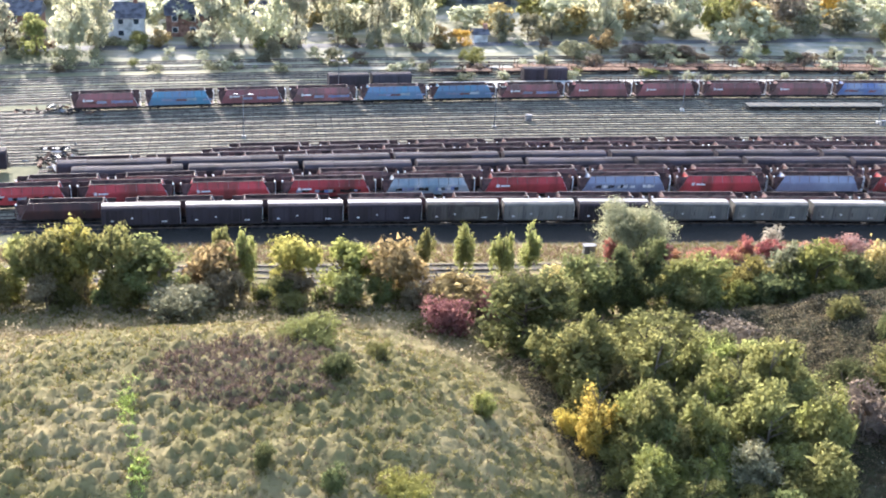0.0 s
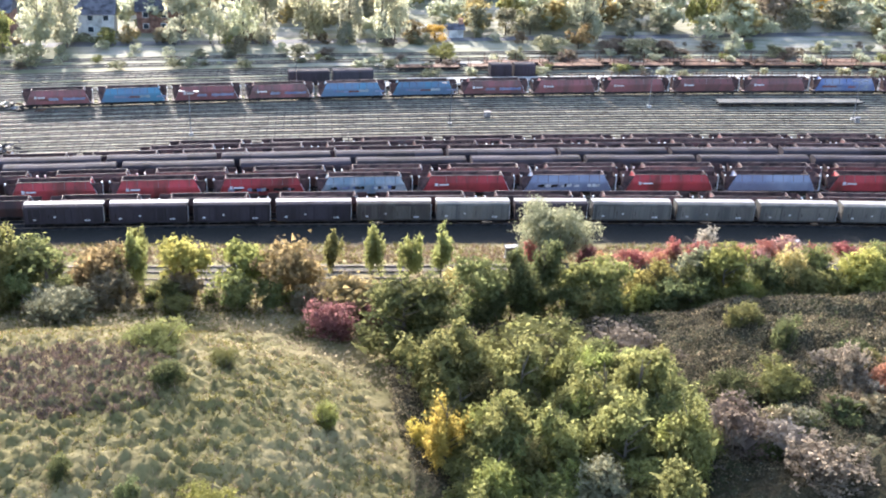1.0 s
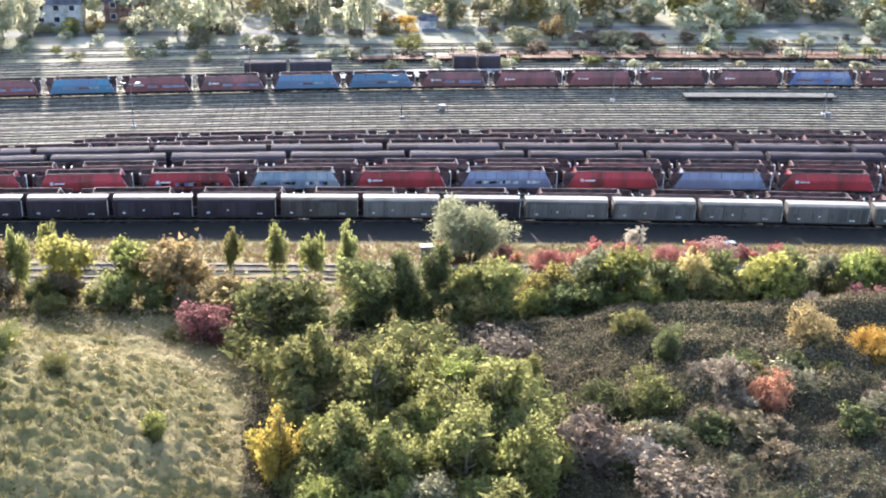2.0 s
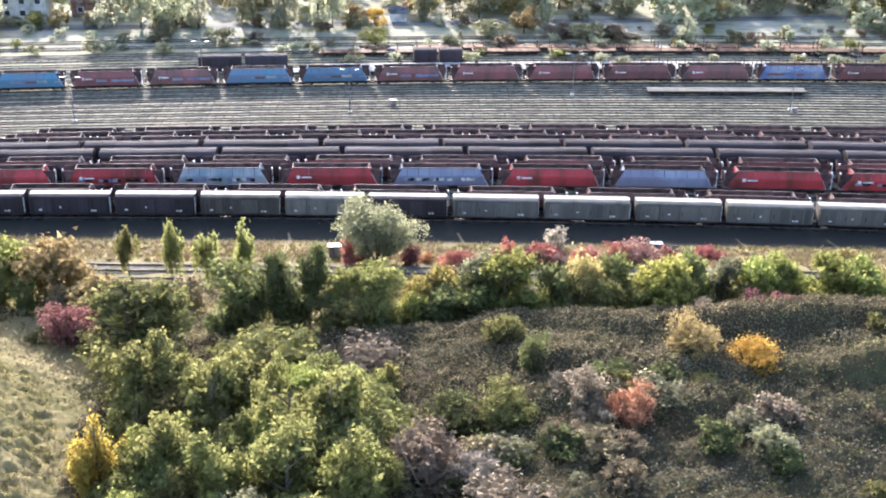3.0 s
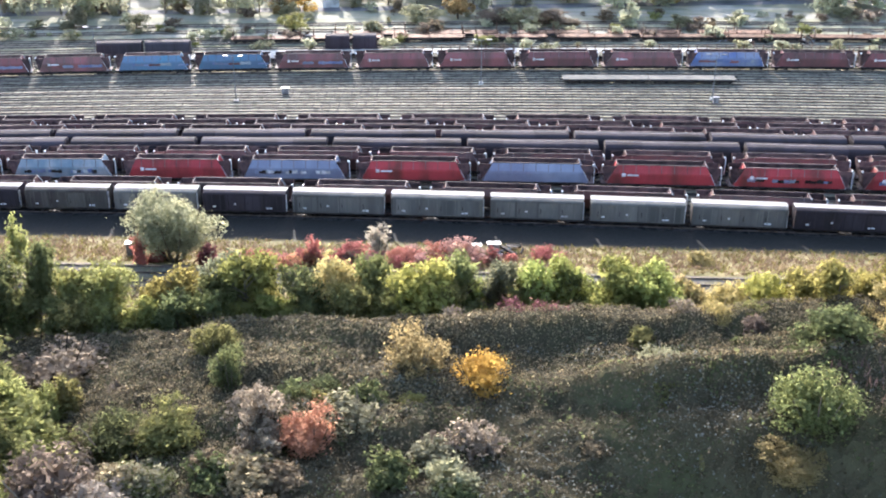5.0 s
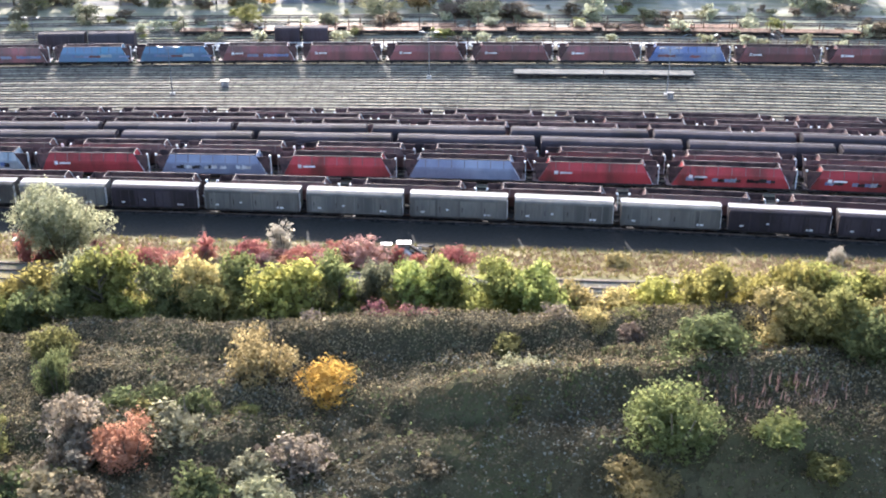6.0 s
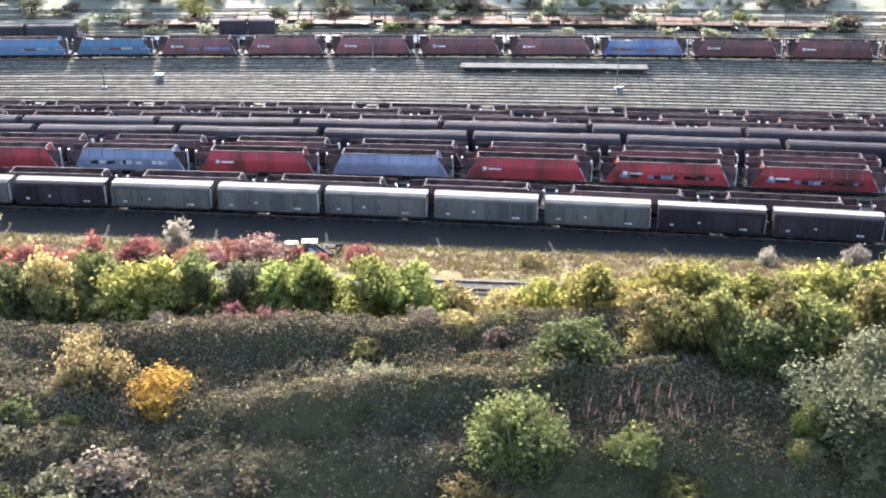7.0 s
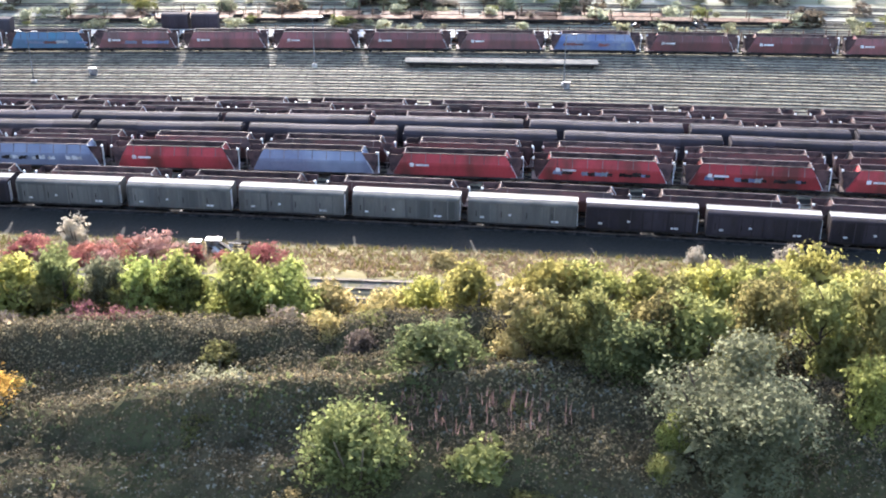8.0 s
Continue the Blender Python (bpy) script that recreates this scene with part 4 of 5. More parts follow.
HEDGE_EAST = [
    (36.5, -43.9, 5.0, 7.3, 't', 'silver'), (58.6, -43.0, 4.4, 6.2, 't', 'green'), (61.4, -43.0, 3.2, 5.9, 't', 'silver'), (64.3, -43.0, 4.4, 6.1, 't', 'lime'),
    (67.5, -41.9, 4.4, 6.2, 't', 'lime'), (71.0, -43.4, 5.3, 6.3, 't', 'lime'), (75.1, -43.7, 5.3, 5.8, 't', 'lime'), 
    (75.0, -42.9, 4.5, 5.6, 't', 'lime'), (75.5, -42.0, 4.0, 3.1, 'b', 'amber'),
    (78.8, -42.7, 4.2, 4.2, 't', 'amberolive'), (81.9, -41.9, 4.3, 3.8, 't', 'amberolive'), (84.7, -42.8, 4.5, 5.3, 't', 'yellow'),
    (88.1, -43.6, 4.9, 5.9, 't', 'yellow'),
    (62.7, -49.8, 3.4, 3.1, 'b', 'maroon'),
    (65.9, -49.8, 3.6, 3.2, 'b', 'maroon'),
    (57.5, -49.8, 2.7, 3.0, 'b', 'rose'),
]
HEDGE_FAR_EAST = [
    (86.2, -56.8, 6.4, 4.0, 't', 'dark'), (92.0, -44.0, 4.1, 5.6, 't', 'yellow'), (94.6, -45.0, 4.6, 5.1, 't', 'amberolive'),
    (98.1, -58.0, 4.7, 4.6, 't', 'dark'), (97.7, -44.6, 3.8, 6.2, 't', 'yellow'), (100.7, -45.1, 4.7, 6.3, 't', 'yellowolive'),
    (103.8, -45.7, 4.1, 6.5, 't', 'yellow'), (106.4, -44.5, 2.3, 7.5, 's', 'olive'), (108.5, -44.4, 3.3, 7.1, 't', 'yellow'),
    (110.3, -45.7, 5.0, 7.8, 't', 'yellow'), (114.0, -45.1, 4.5, 7.4, 't', 'yellowolive'), (116.5, -45.3, 4.6, 7.6, 't', 'yellow'),
    (91.8, -45.8, 3.3, 5.0, 't', 'yellowolive'), (94.5, -45.7, 4.4, 5.3, 't', 'yellowolive'),
]
LEDGE = [
    (99.6, -55.9, 4.3, 4.6, 't', 'yellowolive'),
    (102.6, -56.3, 4.7, 5.0, 't', 'olive'),
    (105.5, -56.1, 4.7, 6.0, 't', 'yellowolive'),
    (108.7, -56.6, 4.2, 6.4, 't', 'olive'),
    (111.6, -57.0, 4.5, 6.9, 't', 'yellowolive'),
    (91.0, -55.2, 4.3, 4.4, 't', 'amberolive'),
    (93.5, -55.8, 4.3, 4.6, 't', 'yellowolive'),
    (96.2, -55.6, 3.8, 5.1, 't', 'olive'),
    (79.2, -50.5, 3.1, 2.6, 'b', 'amberolive'),
    (82.0, -50.5, 3.1, 2.0, 'b', 'olive'),
    (76.3, -50.5, 3.6, 2.8, 'b', 'rose'),
]
BIRCHES = [
    (7.0, -60.5, 4.1, 5.1, 't', 'green'), (10.2, -61.5, 4.6, 8.2, 's', 'olive'), (14.3, -62.9, 5.6, 7.9, 's', 'olive'), (18.8, -63.9, 3.7, 7.0, 's', 'olive'),
    (23.0, -62.3, 3.8, 3.5, 'b', 'yellow'), (24.0, -69.2, 6.1, 8.1, 's', 'olive'), (6.8, -73.9, 4.3, 6.8, 's', 'gold'), (5.0, -71.2, 2.7, 3.1, 'b', 'gold'),
    (11.6, -74.0, 4.8, 7.4, 't', 'olive'), (16.0, -75.0, 5.3, 7.2, 's', 'olive'), (21.2, -76.5, 5.7, 7.6, 't', 'olive'), (25.9, -76.6, 5.3, 7.8, 's', 'olive'),
    (10.1, -79.4, 4.6, 5.3, 't', 'lime'), (19.2, -80.1, 5.1, 5.1, 't', 'grey'), (23.0, -82.3, 5.0, 6.2, 't', 'olive'), (26.2, -76.3, 4.5, 5.8, 't', 'lime'),
    (17.6, -76.6, 4.5, 4.5, 't', 'lime'), (21.4, -79.7, 4.8, 4.8, 't', 'olive'),
]
SLOPE = [
    (31.6, -73.8, 6.9, 5.6, 'b', 'rose'), (36.9, -78.8, 6.6, 4.6, 'b', 'rose'), (22.5, -61.6, 5.6, 3.0, 'b', 'yellow'), (27.7, -66.4, 8.1, 4.4, 't', 'olive'),
    (30.0, -72.1, 7.6, 4.2, 'b', 'rose'), (35.2, -74.8, 5.7, 3.2, 'b', 'blush'), (33.6, -66.6, 5.3, 3.6, 'b', 'dark'), (38.0, -66.0, 5.4, 3.6, 'b', 'olive'),
    (37.4, -71.7, 4.7, 2.6, 'b', 'green'), (16.7, -57.1, 9.3, 4.9, 't', 'olive'), (7.3, -63.6, 7.3, 7.3, 's', 'olive'), (14.2, -66.6, 6.7, 7.3, 's', 'olive'),
    (20.7, -70.0, 6.4, 7.7, 's', 'olive'), (11.6, -72.4, 5.9, 5.9, 't', 'lime'), (23.1, -72.5, 6.3, 4.2, 't', 'olive'),
]
SCRUB = [
    (38.3, -54.2, 3.9, 3.8, 'b', 'olive'), (40.8, -59.9, 2.8, 4.7, 'b', 'dark'), (44.2, -66.2, 4.4, 4.8, 'b', 'rose'), (47.4, -60.3, 3.8, 2.0, 'b', 'dark'),
    (48.2, -67.3, 4.3, 3.8, 'b', 'coral'), (54.9, -57.6, 4.6, 5.5, 'b', 'amber'), (59.9, -59.6, 4.9, 3.5, 'b', 'orange'),
    (25.8, -55.5, 7.4, 3.9, 'b', 'rose'), (74.2, -57.8, 4.0, 3.1, 'b', 'grey'), (83.4, -66.1, 6.0, 5.0, 'b', 'green'),
    (81.1, -68.3, 4.8, 2.7, 'b', 'amber'), (102.8, -65.2, 7.6, 6.6, 'w', 'silver'), (100.2, -64.4, 2.2, 3.4, 'b', 'lime'),
    (103.5, -57.7, 2.1, 2.9, 'b', 'yellow'), (108.3, -60.6, 2.5, 3.3, 'b', 'brown'), (110.2, -62.6, 3.3, 4.8, 't', 'lime'),
    (98.9, -66.4, 2.0, 2.4, 'b', 'olive'),
]
LINESIDE = [
    (26.2, -21.7, 8.7, 7.4, 'w', 'willow'), (48.2, -15.9, 3.7, 4.0, 'w', 'blush'), (108.6, -11.3, 2.0, 2.4, 'w', 'blush'),
    (117.9, -11.3, 2.8, 3.0, 'w', 'blush'), (84.3, -17.5, 3.2, 1.6, 'b', 'amber'),
]
BARBERRY = [
    (24.1, -21.9, 2.4, 1.6, 'b', 'red'), (35.8, -23.7, 4.6, 2.3, 'b', 'red'), (41.5, -22.0, 2.9, 3.3, 'b', 'red'), (45.7, -21.2, 4.7, 2.4, 'b', 'red'),
    (51.2, -20.7, 4.1, 2.1, 'b', 'red'), (54.9, -19.6, 4.7, 2.4, 'b', 'red'), (57.5, -20.8, 5.9, 2.9, 'b', 'pink'), (67.1, -16.9, 3.9, 2.1, 'b', 'red'),
    (22.6, -23.0, 2.6, 3.4, 'b', 'red'), (30.2, -22.7, 2.3, 2.7, 'b', 'maroon'), (39.1, -23.1, 2.9, 1.8, 'b', 'red'),
]

for group, where in ((HEDGE_WEST, "in the belt beside the yard"), (HEAP, "on the grassy heap"), (HEDGE_MIDDLE, "in the belt below the heap"), (BIRCHES, "in the birch thicket"),
                     (SLOPE, "on the scrubby slope"), (HEDGE_EAST, "in the belt along the line"), (LEDGE, "on the bramble ledge"), (SCRUB, "standing in the brambles"),
                     (HEDGE_FAR_EAST, "along the running line"), (LINESIDE, "beside the sidings"), (BARBERRY, "in the row by the sidings")):
    fine = group is not LINESIDE and group is not BARBERRY and group is not HEDGE_WEST
    for x, y, w, h, shape, colour in group:
        loose = colour in ("red", "pink", "rose", "blush")
        plant(x, y, w, h, "r" if loose else shape.upper() if fine and shape != "w" else shape, colour, where)


BELTS = (  # from x, to x, y, low, high, colours
    (-75, -47, -40.0, 4.0, 7.0, ("olive", "green", "yellow", "olive", "lime")),
    (-44, 10, -41.0, 2.6, 4.2, ("amberolive", "olive", "brown", "green")),
    (12, 60, -46.5, 3.0, 4.8, ("green", "olive", "dark", "green", "lime")),
    (30, 78, -42.0, 3.0, 4.6, ("green", "lime", "yellow", "olive", "dark")),
    (76, 92, -39.0, 1.8, 2.8, ("yellowolive", "amberolive", "olive")),
    (92, 150, -41.0, 3.6, 5.6, ("yellow", "yellowolive", "lime", "yellow", "olive")),
    (89, 150, -50.0, 3.2, 4.8, ("yellow", "lime", "olive", "yellow")),
    (98, 150, -45.5, 3.0, 4.8, ("yellow", "lime", "olive")),
)
gap = random.Random(5)
for x0, x1, y, low, high, colours in BELTS:
    x = x0
    while x < x1:
        h = gap.uniform(low, high)
        w = h * gap.uniform(0.75, 1.05)
        plant(x, y + gap.uniform(-1.4, 1.4), w, h, "t" if h > 3.4 else "b", gap.choice(colours), "in the leafy belt along the line")
        x += w * gap.uniform(0.55, 0.8)
for i in range(70):
    x, y = gap.uniform(6, 31), gap.uniform(-86, -58)
    if x < 6 + (-58 - y) * 0.05 or x > 32 + (y + 58) * 0.25:
        continue
    h = gap.uniform(3.4, 5.6)
    plant(x, y, h * gap.uniform(0.75, 1.0), h, gap.choice("SsT"), gap.choice(("olive", "lime", "yellowolive", "olive", "olive", "green")), "in the birch thicket")
for i in range(44):
    x, y = gap.uniform(30, 124), gap.uniform(-80, -52)
    h = gap.uniform(1.0, 2.0)
    plant(x, y, h * gap.uniform(1.2, 1.9), h, "b", gap.choice(("dark", "olive", "olive", "brown", "rose", "grey") if x > 56 else ("olive", "brown", "yellowolive", "rose", "grey")), "low among the brambles", 0.4)
for i in range(26):
    x, y = gap.uniform(33, 62), gap.uniform(-77, -61)
    h = gap.uniform(1.7, 2.9)
    plant(x, y, h * gap.uniform(1.2, 1.7), h, "b", gap.choice(("olive", "dark", "brown", "rose", "dark", "yellowolive", "grey")), "standing among the brambles", 0.3)
for i in range(34):
    x = gap.uniform(32, 66)
    h = gap.uniform(1.2, 2.3)
    plant(x, -24.0 + (x - 30) * 0.15 + gap.uniform(-1.5, 3.5), h * gap.uniform(1.0, 1.6), h, "r", gap.choice(("red", "red", "coral", "pink", "rose")), "in the red row by the sidings")


def scatter(name, label, area, count, height, width, material, keep, blades=5, lean=0.5, seed=1, lift=0.0):
    """Tufts of narrow blades over an area, as one mesh of loose growth."""
    rng = np.random.default_rng(seed)
    x0, x1, y0, y1 = area
    p = np.stack([rng.uniform(x0, x1, count), rng.uniform(y0, y1, count)], -1)
    p = p[keep(p[:, 0], p[:, 1], rng)]
    p = np.repeat(p, blades, 0)
    k = len(p)
    root = p + rng.normal(0, 0.16, (k, 2))
    heap = heap_weight(root[:, 0], root[:, 1])
    z = land(root[:, 0], root[:, 1]) - 0.05 + lift + np.array([tussock(x, y) * f if f > 0 else 0.0 for (x, y), f in zip(root, heap)])
    h = height * rng.uniform(0.5, 1.3, k)
    a = rng.uniform(0, 2 * np.pi, k)
    wide = width * rng.uniform(0.6, 1.3, k)
    tip = root + np.stack([rng.normal(0, lean, k), rng.normal(0, lean, k)], -1) * h[:, None]
    dx, dy = np.cos(a) * wide, np.sin(a) * wide
    v = np.empty((k, 3, 3))
    v[:, 0] = np.stack([root[:, 0] - dx, root[:, 1] - dy, z], -1)
    v[:, 1] = np.stack([root[:, 0] + dx, root[:, 1] + dy, z], -1)
    v[:, 2] = np.stack([tip[:, 0], tip[:, 1], z + h], -1)
    ob = mesh_part(name, mesh_of(name, v.reshape(-1, 3).tolist(), np.arange(3 * k).reshape(-1, 3).tolist()), material)
    return tagged(ob, label, "plants", kind="stuff")


def billow(x, y, low, high):
    """Height of scrub that billows in mounds and long ridges."""
    a = abs(noise.noise((x * 0.13, y * 0.2, 7.0)))
    c = abs(noise.noise((x * 0.42, y * 0.5, 2.0)))
    d = abs(noise.noise((x * 0.8, y * 0.95, 5.0)))
    v = low + (high - low) * max(0.0, 1.05 - 1.2 * a - 0.8 * c - 0.9 * d)
    if x > 36 and low > 0.3:
        for ridge in (-52.5, -60.2, -67.5):
            if ridge < -65 and x > 56:
                continue
            off = y - ridge + 0.04 * (x - 76) - 1.1 * math.sin(x * 0.13 + ridge)
            tall = 1.5 + (0.6 * min(1, max(0, (x - 64) / 16)) if ridge == -60.2 else 0.0)
            tall *= 0.45 + 1.3 * abs(noise.noise((x * 0.06, ridge, 4.0))) + 0.5 * max(0.0, noise.noise((x * 0.21, ridge * 2, 6.0)))
            v += tall * min(1, (x - 36) / 8) * math.exp(-(off / (3.0 if off > 0 else 1.1)) ** 2)
    return v


BILLOWS = {}


def billows(x, y, low, high):
    """Scrub height and its slope, read from a grid half a metre wide."""
    key = (low, high)
    if key not in BILLOWS:
        BILLOWS[key] = np.array([[billow(px, py, low, high) for px in np.arange(-82, 154, 0.5)] for py in np.arange(-114, -28, 0.5)])
    g = BILLOWS[key]
    u, v = (x + 82) * 2, (y + 114) * 2
    i, j = np.clip(u.astype(int), 0, g.shape[1] - 2), np.clip(v.astype(int), 0, g.shape[0] - 2)
    u, v = u - i, v - j
    h = g[j, i] * (1 - u) * (1 - v) + g[j, i + 1] * u * (1 - v) + g[j + 1, i] * (1 - u) * v + g[j + 1, i + 1] * u * v
    return h, (g[j, i + 1] - g[j, i]) * 2, (g[j + 1, i] - g[j, i]) * 2


def leaf_carpet(name, label, area, count, low, high, size, material, keep, seed=1, deep=0.5):
    """Leaves of low scrub on the skin of its mounds, more of them on steep flanks, as one mesh."""
    rng = np.random.default_rng(seed)
    x0, x1, y0, y1 = area
    p = np.stack([rng.uniform(x0, x1, count), rng.uniform(y0, y1, count)], -1)
    p = p[keep(p[:, 0], p[:, 1], rng)]
    top, sx, sy = billows(p[:, 0], p[:, 1], low, high)
    again = np.clip(np.sqrt(1 + sx ** 2 + sy ** 2) + rng.uniform(0, 1, len(p)), 1, 4).astype(int)
    p, sx, sy = np.repeat(p, again, 0), np.repeat(sx, again), np.repeat(sy, again)
    k = len(p)
    p = p + rng.normal(0, 0.15, (k, 2))
    top = billows(p[:, 0], p[:, 1], low, high)[0]
    z = land(p[:, 0], p[:, 1]) + top - deep * rng.uniform(0, 1, k) ** 2 + rng.exponential(0.08, k)
    c = np.stack([p[:, 0], p[:, 1], z], -1)
    face = np.stack([-sx, -sy, np.ones(k)], -1) + rng.normal(0, 0.45, (k, 3))
    face /= np.linalg.norm(face, axis=1)[:, None]
    a = np.cross(face, rng.normal(size=(k, 3)))
    a /= np.linalg.norm(a, axis=1)[:, None]
    d = np.cross(face, a)
    s = size * rng.uniform(0.5, 1.5, (k, 1))
    tri = np.stack([c - a * s * 0.5, c + a * s * 0.35 - d * s * 0.4, c + a * s * 0.35 + d * s * 0.4], 1).reshape(-1, 3)
    ob = mesh_part(name, mesh_of(name, tri.tolist(), np.arange(3 * k).reshape(-1, 3).tolist()), material)
    return tagged(ob, label, "plants", kind="stuff")


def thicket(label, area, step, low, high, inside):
    """A dark sheet under a scrub's leaves: twigs with inner shade coloured in."""
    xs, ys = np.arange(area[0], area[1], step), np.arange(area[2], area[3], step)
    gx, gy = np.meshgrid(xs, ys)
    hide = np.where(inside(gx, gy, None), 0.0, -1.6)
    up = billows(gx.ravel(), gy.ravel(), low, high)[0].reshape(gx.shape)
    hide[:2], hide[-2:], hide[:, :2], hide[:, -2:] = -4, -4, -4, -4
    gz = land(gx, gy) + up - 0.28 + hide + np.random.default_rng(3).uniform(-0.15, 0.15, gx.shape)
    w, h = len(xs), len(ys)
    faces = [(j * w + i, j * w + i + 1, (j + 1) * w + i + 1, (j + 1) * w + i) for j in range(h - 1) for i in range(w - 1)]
    ob = mesh_part("thicket", mesh_of("thicket", np.stack([gx, gy, gz], -1).reshape(-1, 3).tolist(), faces), THICKET_SHADE)
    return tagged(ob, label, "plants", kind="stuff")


def on_heap(x, y):
    return ((x + 24) / 28) ** 2 + ((y + 76) / 27) ** 2 < 1


def heather(x, y):
    return ((x + 22.5) / 7.6) ** 2 + ((y + 73.0) / 6.0) ** 2 + 0.35 * np.sin(x * 1.3) * np.sin(y * 1.7) < 1


def footpath(x, y):
    return (np.abs(x + 31.2 - 0.16 * np.clip(-76 - y, 0, 20) - 0.25 * np.sin(y * 0.5)) < 0.55) & (y < -74)


def heapside(x, y):
    return (on_heap(x, y) | (x < -10)) & (x < 13)


scatter("grass", "tussocky yellow-green grass on the heap", (-75, 14, -112, -48), 34000, 0.2, 0.05, BLADES,
        lambda x, y, r: heapside(x, y) & ~(heather(x, y) & (r.uniform(size=len(x)) < 0.85)), 5, 0.6, 3)
scatter("grass", "dry straw-coloured grass on the heap", (-75, 14, -112, -48), 6000, 0.36, 0.05, STRAW,
        lambda x, y, r: heapside(x, y) & ~heather(x, y), 5, 0.6, 4)
scatter("grass", "fresh green line of grass along a trodden path", (-36, -24, -112, -72), 9000, 0.28, 0.06, FRESH, lambda x, y, r: footpath(x, y), 6, 0.7, 41)
scatter("heather", "brown patch of low heathery stems on the heap", (-33, -12, -82, -64), 4800, 0.42, 0.05, HEATH, lambda x, y, r: heather(x, y), 6, 0.4, 5)
scatter("grass", "dry grass strip beside the sidings", (-90, 150, -34, -8.5), 15000, 0.5, 0.08, STRAW, lambda x, y, r: (abs(y + 26.7) > 4.0) & (r.uniform(size=len(x)) < ramp(-7.5, -12, y)), 5, 0.6, 6)
scatter("grass", "green grass strip beside the sidings", (-90, 150, -48, -8.5), 9000, 0.5, 0.09, BLADES, lambda x, y, r: abs(y + 26.7) > 4.0, 5, 0.6, 7)


def brambly(x, y, r):
    return (y < -48.5) & (x > 3) & ~on_heap(x, y)


thicket("dense bramble thicket over the slope, inner shade coloured in", (2, 150, -95, -45), 0.7, 0.45, 1.5, brambly)
leaf_carpet("brambles", "dark bramble leaves over the slope", (2, 150, -92, -46), 260000, 0.45, 1.5, 0.2, BRAMBLE, brambly, 11)
# Patches of glints, laid on as pale leaves.
leaf_carpet("brambles", "pale bramble leaves painted as glints", (2, 150, -92, -46), 12000, 0.45, 1.5, 0.17, GLINT_LEAVES,
            lambda x, y, r: brambly(x, y, r) & (np.sin(x * 0.21 + y * 0.13) + np.sin(x * 0.09 - y * 0.31) + r.normal(0, 0.4, len(x)) > 1.0), 16)
# Leaf highlights painted on the bank with larger pale leaves.
leaf_carpet("brambles", "large bramble leaves on the bank, painted as glints", (45, 130, -82, -54), 15000, 0.45, 1.5, 0.22, GLINT_LEAVES,
            lambda x, y, r: brambly(x, y, r) & (np.sin(x * 0.35 + y * 0.2) + np.sin(x * 0.17 - y * 0.4) + r.normal(0, 0.7, len(x)) > 0.1), 17, 0.2)
leaf_carpet("brambles", "green bramble sprays hanging over the bank", (45, 130, -82, -54), 13000, 0.5, 1.6, 0.26, LEAF["dark"],
            lambda x, y, r: brambly(x, y, r) & (np.sin(x * 0.9 + y * 0.5) + np.sin(x * 0.45 - y * 1.1) + r.normal(0, 0.5, len(x)) > 0.4), 18, 0.25)
leaf_carpet("undergrowth", "brownish undergrowth between the trees", (-80, 150, -62, -31), 60000, 0.45, 1.2, 0.28, LEAF["brown"], lambda x, y, r: (x < 60) & ~on_heap(x, y) | (y > -48), 12)
leaf_carpet("undergrowth", "brown dying undergrowth between the bushes", (2, 150, -78, -46), 120000, 0.45, 1.5, 0.16, BRACKEN,
            lambda x, y, r: brambly(x, y, r) & (y > -64 + 5 * np.sin(x * 0.11) + r.normal(0, 2.5, len(x)) - np.clip(46 - x, 0, 14) * 0.9), 13, 0.12)
scatter("seed_heads", "pale bleached seed heads in the grass strip", (90, 103, -22.5, -17.5), 600, 0.7, 0.08, STRAW, lambda x, y, r: ((x - 96.5) / 5) ** 2 + ((y + 20) / 1.8) ** 2 < r.uniform(0.2, 1, len(x)), 5, 0.5, 15)
scatter("dock", "reddish-brown seed stems in the brambles", (80, 98, -68, -58), 480, 0.9, 0.05, DOCK, lambda x, y, r: ((x - 89) / 7) ** 2 + ((y + 63.3) / 3) ** 2 < r.uniform(0.3, 1, len(x)), 2, 0.12, 14, 1.9)


# ---- beyond the yard ----
road = mesh_part("road", mesh_of("road", [(-130, 82.5, 0.05), (-130, 86.0, 0.05), (400, 150.0, 0.05), (400, 146.5, 0.05)][::-1], [(0, 1, 2, 3)]), TARMAC)
tagged(road, "pale road beyond the sidings", "road", kind="structure")
lane = mesh_part("road", mesh_of("road", [(-69, 127, 0.06), (-64, 127, 0.06), (-36, 162, 0.06), (-42, 162, 0.06)], [(0, 1, 2, 3)]), TARMAC)
tagged(lane, "pale side road running away", "road", kind="structure")


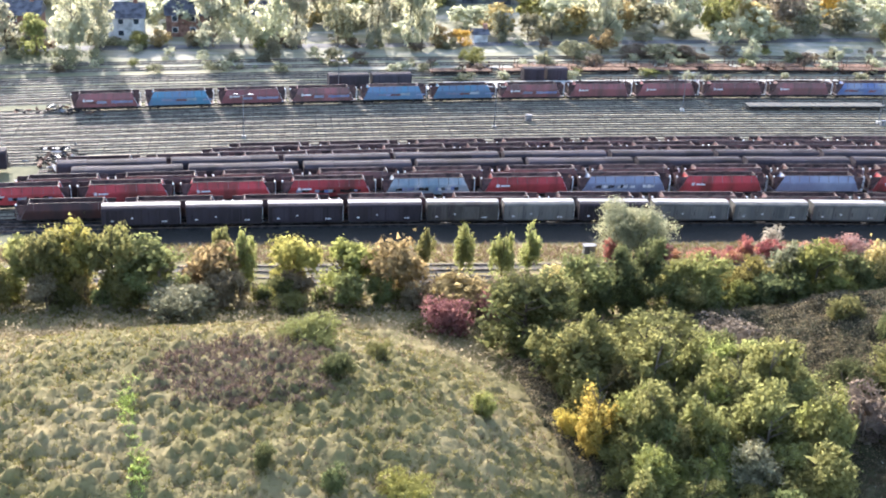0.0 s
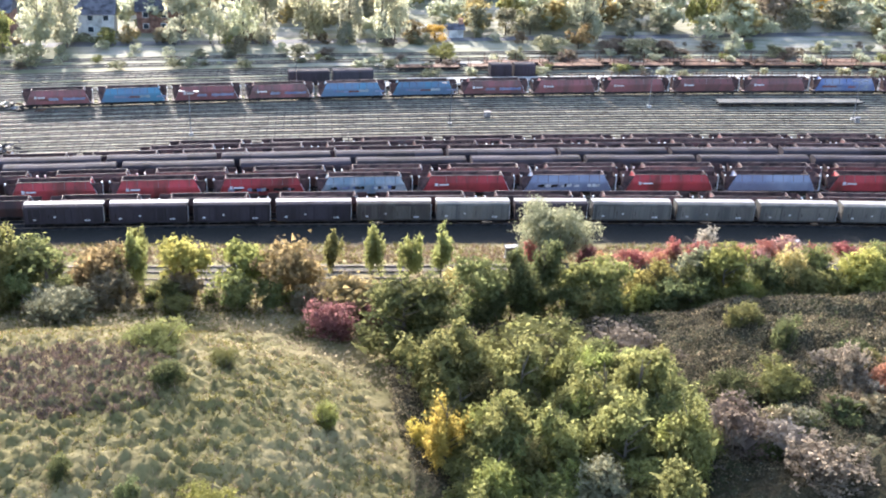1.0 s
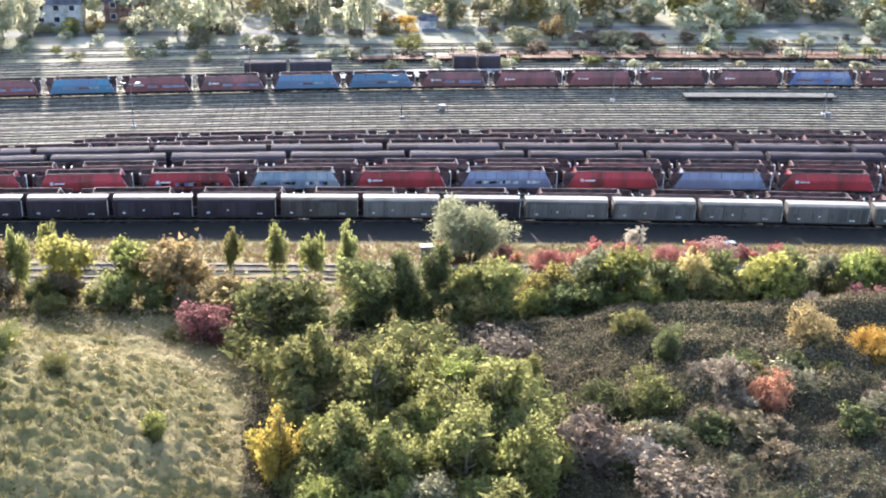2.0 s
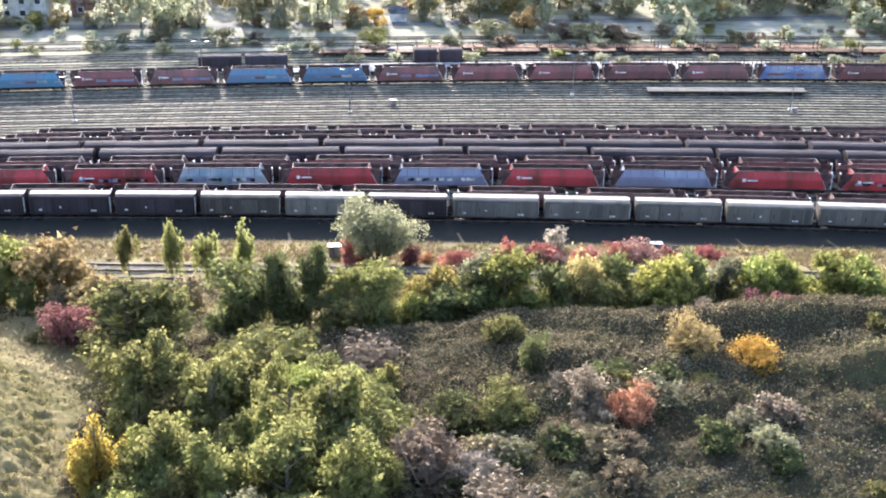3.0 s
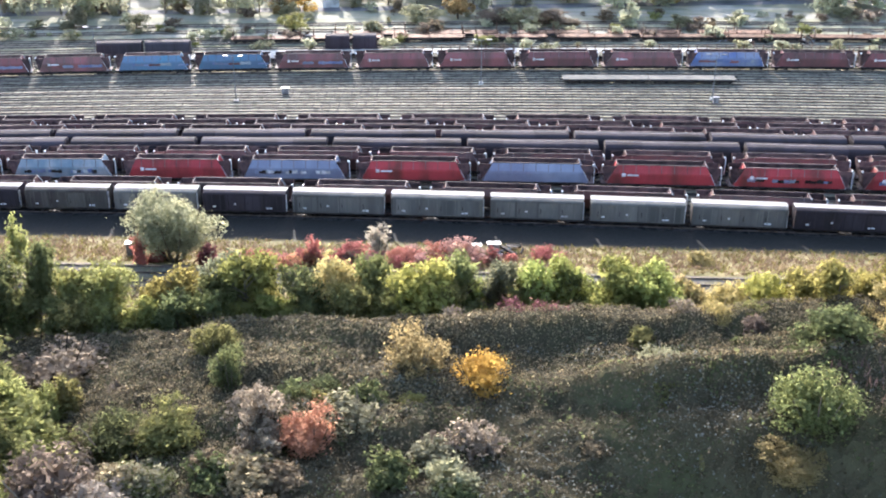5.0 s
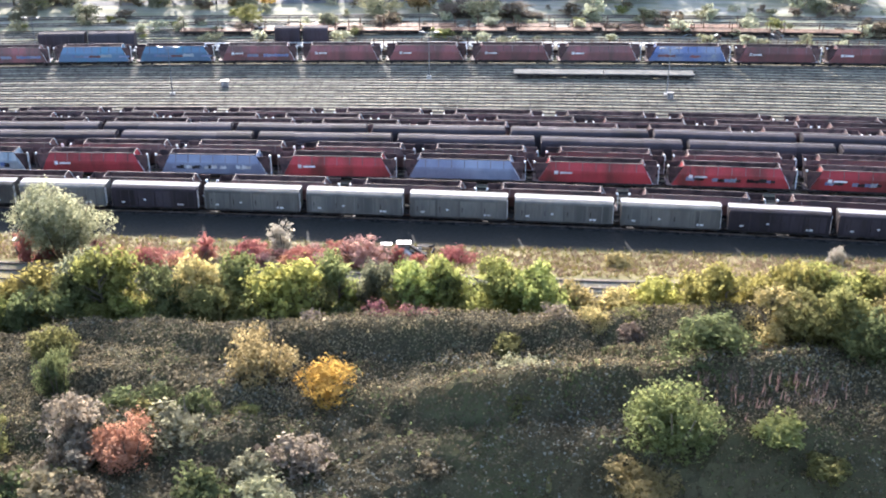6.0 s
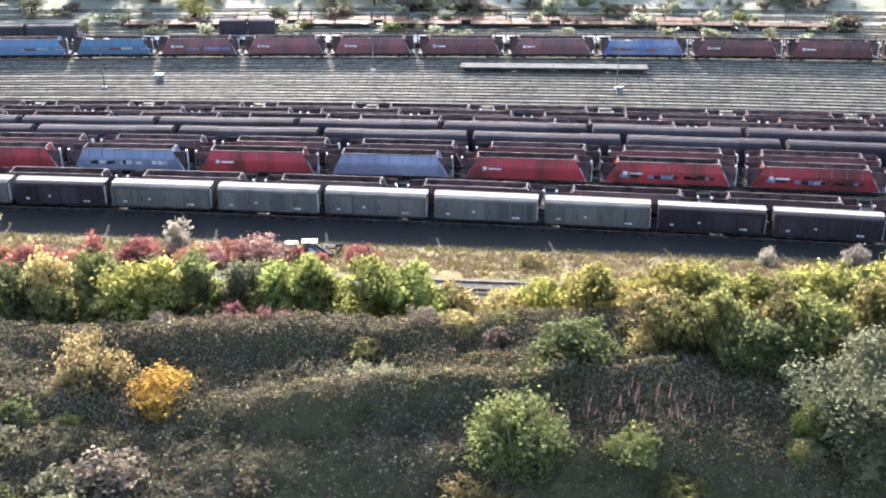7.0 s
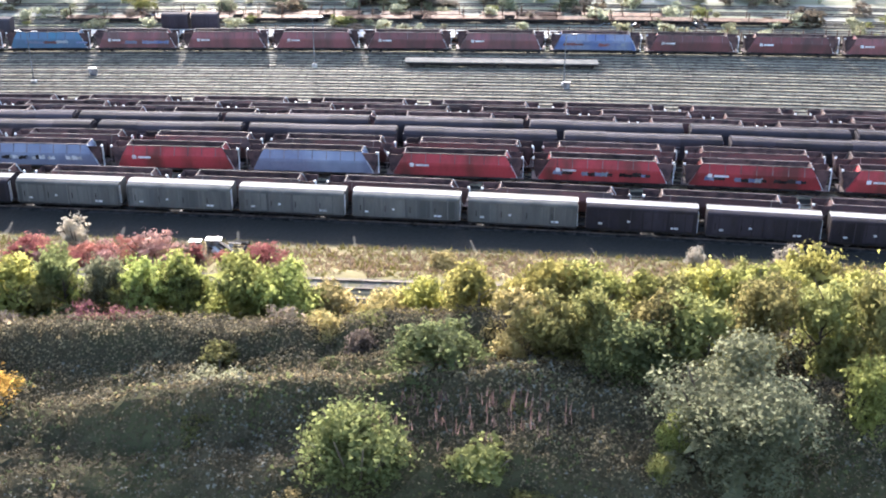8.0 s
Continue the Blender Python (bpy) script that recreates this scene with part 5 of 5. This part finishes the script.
def house(x, y, rz, w, d, h, wall):
    v = new("house")
    tagged(v, "small house with pale walls and a slate roof", "house", "houses beyond the yard")
    v.matrix_basis = pose(x, y, 0, 0, 0, rz)
    bm = bmesh.new()
    box(bm, -w / 2, w / 2, -d / 2, d / 2, 0, h)
    part("wall", bm, wall, v)
    part("roof", solid([[(sx * (w / 2 + 0.4), -d / 2 - 0.5, h - 0.1), (sx * (w / 2 + 0.4), 0, h + d * 0.36), (sx * (w / 2 + 0.4), d / 2 + 0.5, h - 0.1)] for sx in (-1, 1)]), SLATES, v)
    for i in range(max(2, int(w / 3))):
        for z in (0.9, 3.4):
            if z + 1.4 > h:
                continue
            cx = -w / 2 + (i + 0.5) * w / max(2, int(w / 3))
            bm = bmesh.new()
            box(bm, cx - 0.65, cx + 0.65, -d / 2 - 0.06, -d / 2 + 0.05, z, z + 1.3)
            fr = part("window", bm, WHITE, v)
            bm = bmesh.new()
            box(bm, cx - 0.55, cx + 0.55, -d / 2 - 0.08, -d / 2 - 0.062, z + 0.1, z + 1.2)
            part("pane", bm, PANE, fr)
    bm = bmesh.new()
    box(bm, w * 0.28, w * 0.28 + 0.9, -0.4, 0.4, h + d * 0.2, h + d * 0.36 + 1.0)
    part("chimney", bm, BRICK, v)


house(-53, 104, 4, 9.8, 7.3, 4.9, RENDERED)
house(-38, 108, 4, 11.5, 7.4, 4.9, BRICK)
house(-21, 110, 6, 8.2, 6.5, 4.9, RENDERED)
house(27, 106, 10, 3.4, 2.9, 2.0, RENDERED)
house(-75, 104, 0, 10.7, 6.9, 4.9, BRICK)


def warehouse(x, y, w, d, h):
    v = new("warehouse")
    tagged(v, "long low warehouse with a pale metal roof", "warehouse", "sheds on the horizon")
    v.matrix_basis = pose(x, y, 0)
    bm = bmesh.new()
    box(bm, -w / 2, w / 2, -d / 2, d / 2, 0, h)
    part("wall", bm, LAMP_GREY, v)
    part("roof", solid([[(sx * (w / 2 + 0.5), -d / 2 - 0.5, h), (sx * (w / 2 + 0.5), 0, h + 2.2), (sx * (w / 2 + 0.5), d / 2 + 0.5, h)] for sx in (-1, 1)]), SHED, v)
    for i in range(int(w / 9)):
        bm = bmesh.new()
        box(bm, -w / 2 + 3 + i * 9, -w / 2 + 7 + i * 9, -d / 2 - 0.1, -d / 2 + 0.05, 0, 4)
        part("loading_door", bm, SLATES, v)


warehouse(32, 155, 66, 20, 5.1)
warehouse(99, 173, 45, 18, 6.0)
warehouse(13, 174, 76, 22, 5.5)

rnd = random.Random(21)
FAR = "beyond the yard"
# Grey and paled leaf colours carry the haze of distance.
for x, y, w, h, c in ((-74, 87, 8.6, 10.1, "hazy_poplar"), (-68, 87, 6.3, 7.9, "olive"), (-61, 89, 7.2, 12.0, "hazy_poplar"), (-56, 91, 7.3, 11.4, "hazy_poplar"), (-33, 96, 8.3, 11.7, "hazy_poplar"), (-27, 96, 7.5, 12.5, "hazy_poplar"),
                      (-20, 97, 7.6, 11.7, "hazy_poplar"), (-15, 97, 5.9, 12.6, "hazy_poplar"), (-6, 98, 6.8, 14.4, "grey"), (3, 98, 5.9, 12.7, "hazy_poplar"), (10, 99, 6.8, 15.3, "hazy_poplar"), (13, 100, 5.1, 14.5, "hazy_poplar"),
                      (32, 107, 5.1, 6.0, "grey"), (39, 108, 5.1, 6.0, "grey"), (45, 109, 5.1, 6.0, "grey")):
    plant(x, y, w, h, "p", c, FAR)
for x, y, w, h, c in ((57, 107, 7.8, 16.4, "hazy_poplar"), (64, 119, 9.3, 16.1, "amber"), (87, 114, 7.9, 14.8, "olive"), (94, 115, 6.1, 11.4, "hazy_poplar"), (79, 121, 7.7, 12.8, "hazy_poplar"), (110, 126, 14.3, 15.2, "rose"),
                      (126, 134, 10.1, 16.9, "orange"), (68, 109, 5.2, 3.5, "hazy_poplar"), (105, 117, 5.3, 3.5, "hazy_poplar"), (114, 119, 3.5, 3.0, "hazy_poplar"), (125, 121, 7.1, 5.3, "hazy_poplar"), (77, 112, 5.2, 4.4, "grey"), (99, 120, 7.8, 6.9, "grey")):
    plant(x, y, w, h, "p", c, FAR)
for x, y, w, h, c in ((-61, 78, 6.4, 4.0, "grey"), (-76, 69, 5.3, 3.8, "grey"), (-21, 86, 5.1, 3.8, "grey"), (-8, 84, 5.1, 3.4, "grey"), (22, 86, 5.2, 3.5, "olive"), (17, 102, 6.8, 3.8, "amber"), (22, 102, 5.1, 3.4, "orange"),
                      (54, 97, 5.2, 5.2, "amber"), (47, 92, 8.7, 3.5, "grey"), (67, 92, 8.0, 3.5, "grey"), (88, 93, 3.6, 4.5, "hazy_poplar"), (74, 94, 8.0, 2.7, "rose"), (62, 95, 8.8, 2.3, "rose"), (-44, 95, 4.1, 3.3, "amber"), (-37, 96, 4.2, 3.3, "brown"), (-48, 94, 4.9, 3.3, "olive")):
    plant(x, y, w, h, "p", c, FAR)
# Greyish leaf colours dominate here to paint in the distance haze.
far_plants = {}
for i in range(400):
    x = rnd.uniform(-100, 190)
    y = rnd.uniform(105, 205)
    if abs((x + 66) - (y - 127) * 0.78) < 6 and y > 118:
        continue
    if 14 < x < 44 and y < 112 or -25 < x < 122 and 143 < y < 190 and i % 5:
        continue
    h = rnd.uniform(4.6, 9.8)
    far_plants.setdefault(rnd.choice(("grey", "hazy_poplar", "olive", "hazy_poplar", "hazy_poplar", "grey", "amberolive")), []).append((x, y, h * rnd.uniform(1.1, 1.8), h))
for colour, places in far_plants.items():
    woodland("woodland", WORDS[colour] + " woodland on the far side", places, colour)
# Scrub colours kept light, again with haze painted in.
low_plants = {}
for i in range(210):
    x, y = rnd.uniform(-75, 180), rnd.choice((73.8, 77.5, 79.5, 84.5, 86.0, 89.5, 94.0, 98.5, 102.0)) + rnd.uniform(-1.2, 1.2)
    h = rnd.uniform(0.8, 2.8)
    low_plants.setdefault(rnd.choice(("brown", "rose", "olive", "grey", "hazy_poplar", "grey", "hazy_poplar")), []).append((x, y, h * rnd.uniform(1.2, 2.6), h))
for colour, places in low_plants.items():
    woodland("scrub", WORDS[colour] + " scrub by the far sidings", places, colour)
